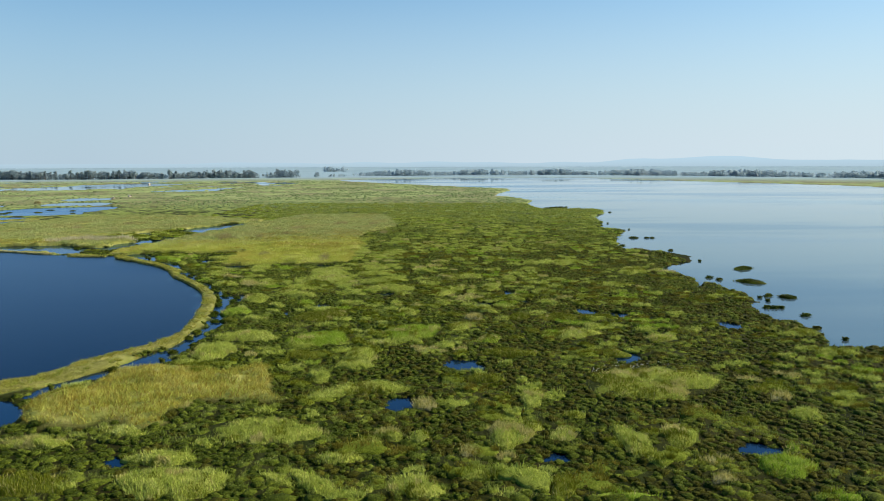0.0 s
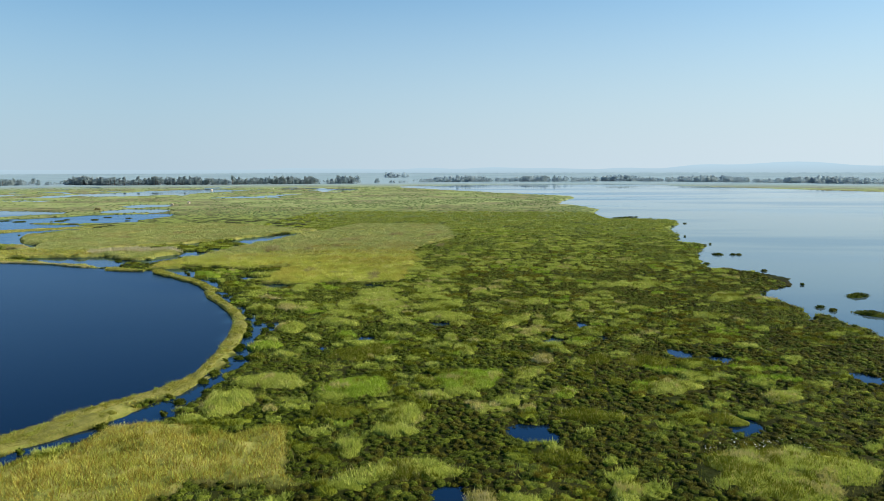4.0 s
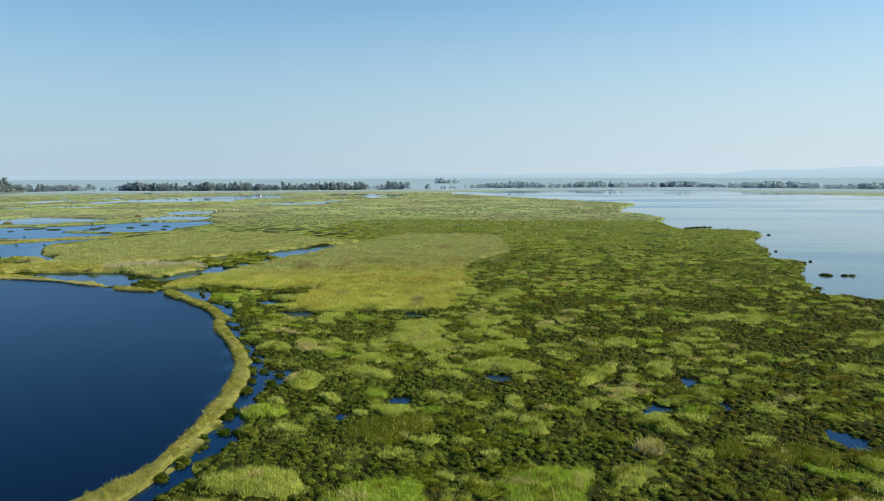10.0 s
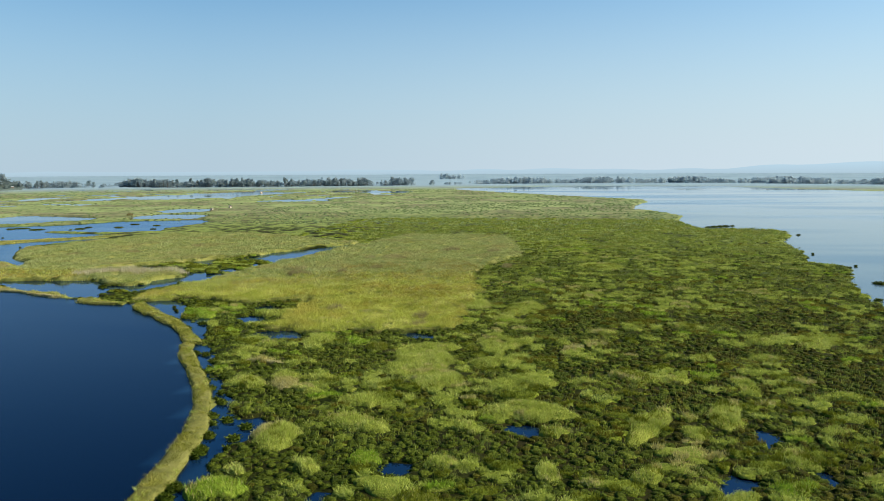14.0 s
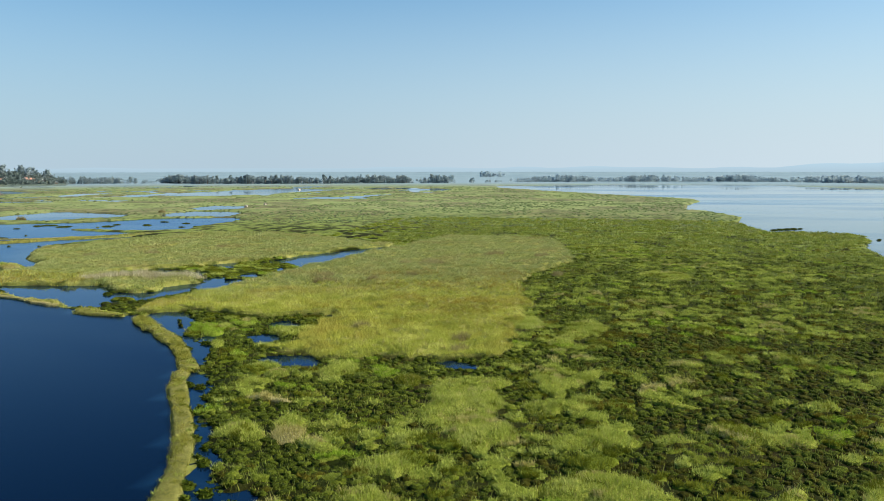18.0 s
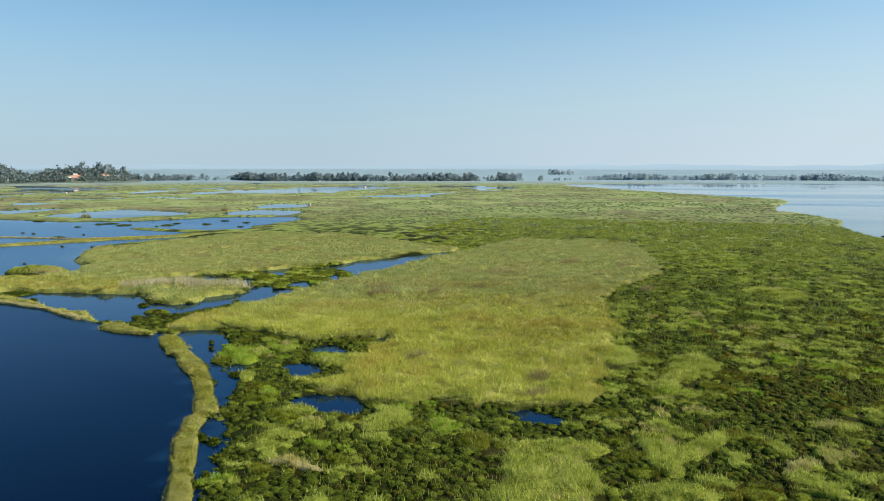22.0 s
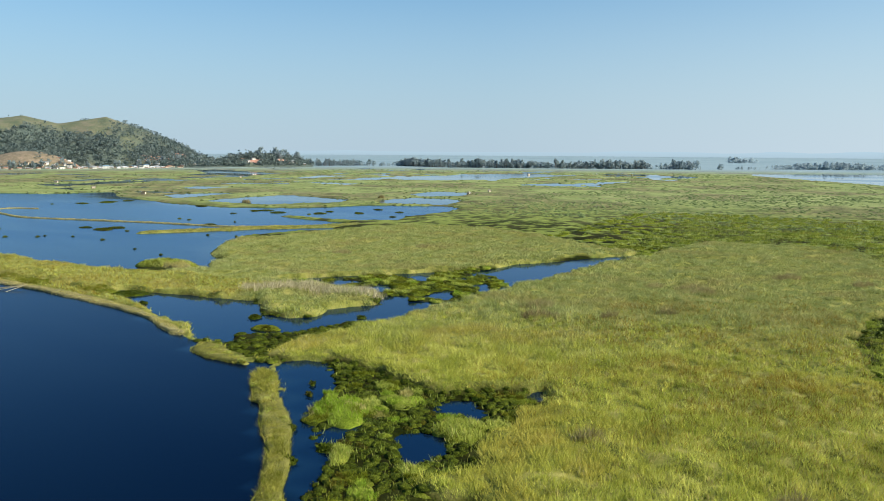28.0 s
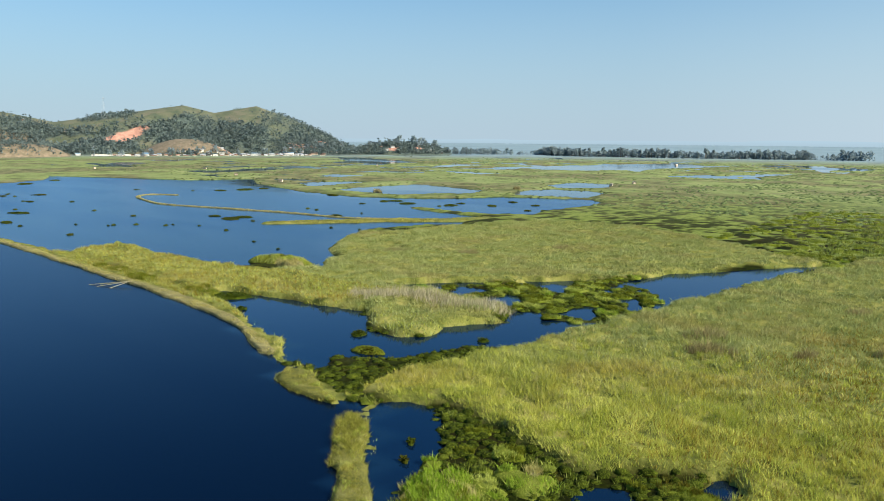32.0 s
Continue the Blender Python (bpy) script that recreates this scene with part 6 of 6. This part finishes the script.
def build_hill_woods():
    """The woods that cover the slopes: every crown a bunch of leafy sprays, all in one mesh."""
    x, y = scattered(-1420, -740, 360, 1080, 0.16)
    h = hill_height(x, y)
    n, thick = layered(x, y, 60, 211), woods_cover(x, y, h)
    ok = (h > 1.0) & (rng.random(len(x)) < thick)
    for o in BARE:
        ok &= (oval(x, y, *o) < 0) | (rng.random(len(x)) < 0.24 * step(-0.3, 0.5, n))
    x, y, h = x[ok], y[ok], h[ok]
    tall = np.clip(rng.gamma(4.0, 1.05, len(x)), 1.6, 10.0) * (1.15 - 0.35 * step(20, 60, h))
    wide = np.minimum(tall, 6.0) * rng.uniform(0.32, 0.55, len(x))
    k = 6
    d = rng.normal(0, 0.5, (len(x), k, 3))
    centre = np.stack([x[:, None] + d[..., 0] * wide[:, None], y[:, None] + d[..., 1] * wide[:, None], (h + 0.55 * tall)[:, None] + d[..., 2] * 0.45 * tall[:, None]], -1).reshape(-1, 3)
    size = (wide[:, None] * rng.uniform(0.30, 0.66, (len(x), k))).ravel()
    u, v = rng.normal(0, 1, (len(size), 3)), rng.normal(0, 1, (len(size), 3))
    u /= np.linalg.norm(u, axis=1)[:, None]
    v -= u * (u * v).sum(1)[:, None]
    v /= np.linalg.norm(v, axis=1)[:, None]
    u, v = u * size[:, None], v * size[:, None]
    verts = np.stack([centre - u - 0.5 * v, centre + 0.9 * u - 0.6 * v, centre + 0.7 * u + 0.7 * v, centre - 0.6 * u + 0.6 * v], 1).reshape(-1, 3)
    tagged(new("hill_woods", array_mesh("hill_woods", verts, np.arange(len(verts)).reshape(-1, 4), 4, LEAF_HILL_HAZED)), "uneven muted green woods covering the hillside", "woods", kind="stuff")


build_hill()
build_hill_woods()
TREES = [build_tree("slim", 14, 2.6, 1, "tall slim tree on the far bank, leaf colour paled for haze"), build_tree("slim", 12, 2.2, 2, "tall slim tree on the far bank, leaf colour paled for haze"),
         build_tree("slim", 16, 3.0, 3, "tall slim tree on the far bank, leaf colour paled for haze"), build_tree("round", 10, 4.0, 4, "round dark green tree on the far bank"),
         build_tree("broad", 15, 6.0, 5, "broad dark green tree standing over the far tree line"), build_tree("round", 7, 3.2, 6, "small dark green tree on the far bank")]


def plant_trees():
    local = random.Random(11)
    places = []
    for points, spacing, jitter, kinds in (([(-700, 1165), (-590, 1135), (-475, 1172), (-319, 1248)], 3.6, 5, (0, 1, 1, 2, 3, 5)),
                                           ([(-715, 1190), (-690, 1170), (-660, 1150)], 5, 8, (4, 4, 2)),
                                           ([(-284, 1275), (-268, 1275)], 3, 6, (4, 3, 4)),
                                           ([(-336, 1262), (-322, 1256)], 3, 5, (4, 2)),
                                           ([(-222, 1302), (-218, 1303)], 6, 2, (3, 5)),
                                           ([(-800, 1068), (-760, 1130)], 4.5, 5, (1, 0, 3)),
                                           ([(-735, 1120), (-728, 1124)], 5, 3, (3, 4)),
                                           ([(-880, 940), (-850, 985), (-800, 1045)], 4.2, 22, (3, 4, 5, 0)),
                                           ([(-950, 560), (-930, 640), (-905, 740), (-890, 830), (-900, 930)], 8, 12, (3, 5, 5, 1))):
        for x, y in along(points, spacing, jitter, local):
            places.append((x, y, local.choice(kinds)))
    for x, y, k in places:
        h = float(hill_height(np.array([x]), np.array([y]))[0])
        ob = copy_thing(TREES[k], pose(x, y, h + 0.3, 0, 0, local.uniform(0, 360)))
        ob.scale = [local.uniform(0.6, 0.9)] * 3
    for t in TREES:
        for o in (*t.children, t):
            bpy.data.objects.remove(o)


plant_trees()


def build_far_belt():
    """The tree belt beyond the lake, all in one mesh."""
    local = random.Random(31)
    lake_side = (([(-156, 1395), (12, 1450), (255, 1490), (382, 1390), (505, 1290), (640, 1130), (740, 940)], 1.15, 10, 5, 10), ([(640, 985), (710, 890), (760, 780)], 2.2, 24, 14, 26), ([(-331, 2100), (-281, 2110)], 2.2, 10, 10, 17))
    bank_side = (([(-715, 1175), (-590, 1146), (-475, 1184), (-319, 1256), (-317, 1258)], 1.2, 5, 5, 11), ([(-302, 1262), (-248, 1275)], 1.7, 6, 6, 12), ([(-810, 1075), (-755, 1135)], 2.0, 5, 5, 10),
                 ([(-222, 1300), (-219, 1301)], 1.5, 2, 5, 7), ([(-205, 1330), (-172, 1345)], 3.0, 3, 2, 5), ([(-745, 1128), (-715, 1160)], 4.0, 6, 3, 7))
    for belts, leaf, words in ((lake_side, LEAF_FAR_HAZED, "beyond the lake"), (bank_side, LEAF_BANK_HAZED, "along the far bank")):
        out = []
        for points, spacing, jitter, low, high in belts:
            for x, y in along(points, spacing, jitter, local):
                tall = local.uniform(low, high) * (0.75 + 0.5 * abs(math.sin(x * 0.021)))
                wide = tall * local.uniform(0.22, 0.40)
                for _ in range(32):
                    f = 0.04 + 0.98 * local.random() ** 0.8
                    reach = 1.2 * wide * math.sin(math.pi * (0.24 + 0.68 * f))
                    d = (local.gauss(0, 0.6) * reach, local.gauss(0, 0.6) * reach, f * tall)
                    q = Euler((local.uniform(-1.5, 1.5), local.uniform(-1.5, 1.5), local.uniform(0, 6.28))).to_matrix()
                    s = tall * local.uniform(0.09, 0.17)
                    for c in ((-s, -s * 0.6, 0), (s, -s * 0.4, 0), (s * 0.7, s * 0.7, 0), (-s * 0.8, s * 0.5, 0)):
                        v = q @ Vector(c)
                        out.append((x + d[0] + v.x, y + d[1] + v.y, 0.2 + d[2] + v.z))
        verts = np.array(out)
        tagged(new("far_trees", array_mesh("far_trees", verts, np.arange(len(verts)).reshape(-1, 4), 4, leaf)), "belt of haze-paled trees " + words, "trees", kind="stuff")


build_far_belt()

# ---- the village ----
WALLS = [plain_material("lime_wash", (0.60, 0.58, 0.53)), plain_material("cream_wall", (0.58, 0.48, 0.36)), plain_material("mud_wall", (0.34, 0.23, 0.16))]
ROOFS = [plain_material("tin_roof", (0.50, 0.52, 0.54), 0.5), plain_material("rusty_roof", (0.30, 0.17, 0.12), 0.7), plain_material("blue_roof", (0.20, 0.32, 0.42), 0.5)]
GLASS_DARK = plain_material("dark_opening", (0.03, 0.03, 0.035), 0.4)
WOOD = plain_material("weathered_wood", (0.20, 0.15, 0.10))
THATCH = plain_material("thatch", (0.52, 0.48, 0.40), 0.95)


def build_house(length, depth, high, wall_mat, roof_mat, words):
    house = tagged(new("house"), words, "house", "village houses")
    bm = bmesh.new()
    box(bm, -length / 2, length / 2, -depth / 2, depth / 2, -2.5, high)
    part("wall", bm, wall_mat, house)
    bm = bmesh.new()
    e, rise = 0.6, depth * 0.28
    a = [bm.verts.new(c) for c in ((-length / 2 - e, -depth / 2 - e, high - 0.1), (length / 2 + e, -depth / 2 - e, high - 0.1), (length / 2 + e, 0, high + rise), (-length / 2 - e, 0, high + rise), (length / 2 + e, depth / 2 + e, high - 0.1), (-length / 2 - e, depth / 2 + e, high - 0.1))]
    for f in ((0, 1, 2, 3), (3, 2, 4, 5)):
        bm.faces.new([a[i] for i in f])
    bmesh.ops.solidify(bm, geom=bm.faces[:], thickness=0.12)
    part("roof", bm, roof_mat, house)
    for k, x in enumerate((-length * 0.3, length * 0.3)):
        bm = bmesh.new()
        box(bm, x - 0.6, x + 0.6, -depth / 2 - 0.05, -depth / 2 + 0.02, 1.0, 2.2)
        part("window", bm, GLASS_DARK, house)
    bm = bmesh.new()
    box(bm, -0.5, 0.5, -depth / 2 - 0.05, -depth / 2 + 0.02, 0.0, 2.05)
    part("door", bm, WOOD, house)
    return house


def build_village():
    local = random.Random(23)
    kinds = [build_house(9, 6, 3.2, WALLS[0], ROOFS[0], "white house with a tin roof at the hill's foot"), build_house(7, 5, 2.8, WALLS[1], ROOFS[1], "cream house with a rusty roof at the hill's foot"),
             build_house(6, 4.5, 2.6, WALLS[2], ROOFS[0], "mud-walled house with a pale tin roof"), build_house(11, 6, 5.6, WALLS[0], ROOFS[2], "two-storey white house with a blue roof")]
    spots = along([(-948, 590), (-925, 660), (-892, 740), (-872, 800), (-868, 850), (-885, 905)], 2.8, 16, local) + along([(-930, 720), (-905, 780), (-893, 850)], 4, 14, local)
    spots += [(-858, 930), (-850, 950), (-838, 962), (-812, 985), (-800, 1005), (-790, 1022), (-862, 985), (-835, 1010), (-1060, 560), (-1045, 575), (-1020, 570), (-1000, 560), (-985, 575), (-1100, 500), (-1130, 600), (-1188, 566), (-1052, 584), (-1025, 620), (-1040, 600), (-848, 992), (-856, 978), (-835, 948), (-826, 968)]
    for k, (x, y) in enumerate(spots):
        h = float(hill_height(np.array([x]), np.array([y]))[0])
        ob = copy_thing(kinds[local.choice((0, 0, 0, 1, 1, 1, 2, 2, 2, 2, 2, 3))], pose(x, y, h + 0.4, 0, 0, 58 + local.uniform(-25, 25)))
        ob.scale = [local.uniform(0.42, 0.68)] * 3
    for t in kinds:
        for o in (*t.children, t):
            bpy.data.objects.remove(o)


build_village()


def build_compound_wall():
    bm = bmesh.new()
    box(bm, -30, 30, -0.15, 0.15, -1, 2.2)
    wall = tagged(new("compound_wall"), "long white wall at the hill's foot", "wall")
    part("wall_face", bm, WALLS[0], wall)
    bm = bmesh.new()
    box(bm, -30.1, 30.1, -0.25, 0.25, 2.2, 2.35)
    part("coping", bm, WALLS[1], wall)
    wall.matrix_world = pose(-962, 592, 0.4, 0, 0, 62)


build_compound_wall()
STEEL = plain_material("galvanised_steel", (0.48, 0.50, 0.51), 0.6, metal=0.2)


def build_pylon():
    pylon = tagged(new("pylon"), "tall grey steel lattice pylon on the hillside", "pylon")
    tall = 34
    for sx in (-1, 1):
        for sy in (-1, 1):
            bm = bmesh.new()
            limb(bm, (sx * 3, sy * 3, -1), (sx * 0.5, sy * 0.5, tall), 0.07, 0.05, 5)
            part("leg", bm, STEEL, pylon)
    for k in range(7):
        z = 2 + k * 4.5
        w = 3 - 2.5 * z / tall
        v = 3 - 2.5 * (z + 4.5) / tall
        for a, b in (((-1, -1), (1, -1)), ((1, -1), (1, 1)), ((1, 1), (-1, 1)), ((-1, 1), (-1, -1))):
            bm = bmesh.new()
            limb(bm, (a[0] * w, a[1] * w, z), (b[0] * v, b[1] * v, z + 4.5), 0.035, 0.035, 4)
            part("brace", bm, STEEL, pylon)
    for z in (22, 27, 32):
        bm = bmesh.new()
        limb(bm, (-5, 0, z), (5, 0, z), 0.06, 0.06, 4)
        part("crossarm", bm, STEEL, pylon)
    h = float(hill_height(np.array([-1128.0]), np.array([655.0]))[0])
    pylon.matrix_world = pose(-1128, 655, h, 0, 0, 20)


build_pylon()


def build_hut(words):
    """A fisher's hut on a raft of mat: raft, four posts, walls, thatched roof."""
    hut = tagged(new("hut"), words, "hut", "fishing huts on the mats")
    bm = bmesh.new()
    box(bm, -2.2, 2.2, -1.7, 1.7, 0.0, 0.18)
    part("platform", bm, WOOD, hut)
    for x in (-1.8, 1.8):
        for y in (-1.3, 1.3):
            bm = bmesh.new()
            limb(bm, (x, y, -1.2), (x, y, 2.0), 0.07, 0.06, 5)
            part("post", bm, WOOD, hut)
    bm = bmesh.new()
    box(bm, -1.75, 1.75, -1.25, 1.25, 0.18, 1.9)
    part("wall", bm, WALLS[1], hut)
    bm = bmesh.new()
    a = [bm.verts.new(c) for c in ((-2.3, -1.8, 1.75), (2.3, -1.8, 1.75), (2.3, 0, 2.75), (-2.3, 0, 2.75), (2.3, 1.8, 1.75), (-2.3, 1.8, 1.75))]
    for f in ((0, 1, 2, 3), (3, 2, 4, 5)):
        bm.faces.new([a[i] for i in f])
    bmesh.ops.solidify(bm, geom=bm.faces[:], thickness=0.1)
    part("roof", bm, THATCH, hut)
    return hut


def build_huts():
    first = build_hut("small hut with a pale roof on the marsh")
    for k, (x, y) in enumerate(((-382, 409), (-456, 429), (-234, 522), (-232, 546), (-608, 405), (-560, 470), (-350, 880), (-290, 930), (-520, 620))):
        h = float(at_points(np.array([x], float), np.array([y], float), (0,))[0][0])
        copy_thing(first, pose(x, y, max(h, 0.0) + 0.05, 0, 0, 25 + k * 37)).scale = (0.6, 0.6, 0.6)
    for o in (*first.children, first):
        bpy.data.objects.remove(o)


build_huts()


def build_brush_heap(x, y, r, words, mat, name, category):
    n = 160
    a, d = rng.uniform(0, 6.283, n), np.sqrt(rng.random(n)) * r
    me = blades(name, np.cos(a) * d, np.sin(a) * d * 0.6, np.zeros(n), 2.4 * (1.1 - 0.6 * d / r), 0.3, 0.8, mat)
    h = float(at_points(np.array([x], float), np.array([y], float), (0,))[0][0])
    tagged(new(name, me), words, category).location = (x, y, max(h, 0) - 0.05)


build_brush_heap(-290, 396, 2.6, "grey heap of dead brush at the pool's edge", TWIG, "brush_heap", "brush")
build_brush_heap(-251, 455, 2.0, "dark dry bush on the bank between two pools", TWIG, "dry_bush", "shrub")


def build_poles():
    poles = tagged(new("bamboo_poles"), "thin pale bamboo poles lying slanted in the pond", "poles")
    for k, (x0, y0, x1, y1) in enumerate(((-166, 206, -160.5, 210), (-163.5, 206.2, -160.2, 210.3), (-160.5, 207, -160.5, 210.8), (-165, 207.5, -160, 210.6))):
        bm = bmesh.new()
        limb(bm, (x0 + 162, y0 - 208, 0.02), (x1 + 162, y1 - 208, 0.75), 0.06, 0.05, 6)
        part("pole", bm, REED, poles)
    poles.location = (-162, 208, 0)


build_poles()
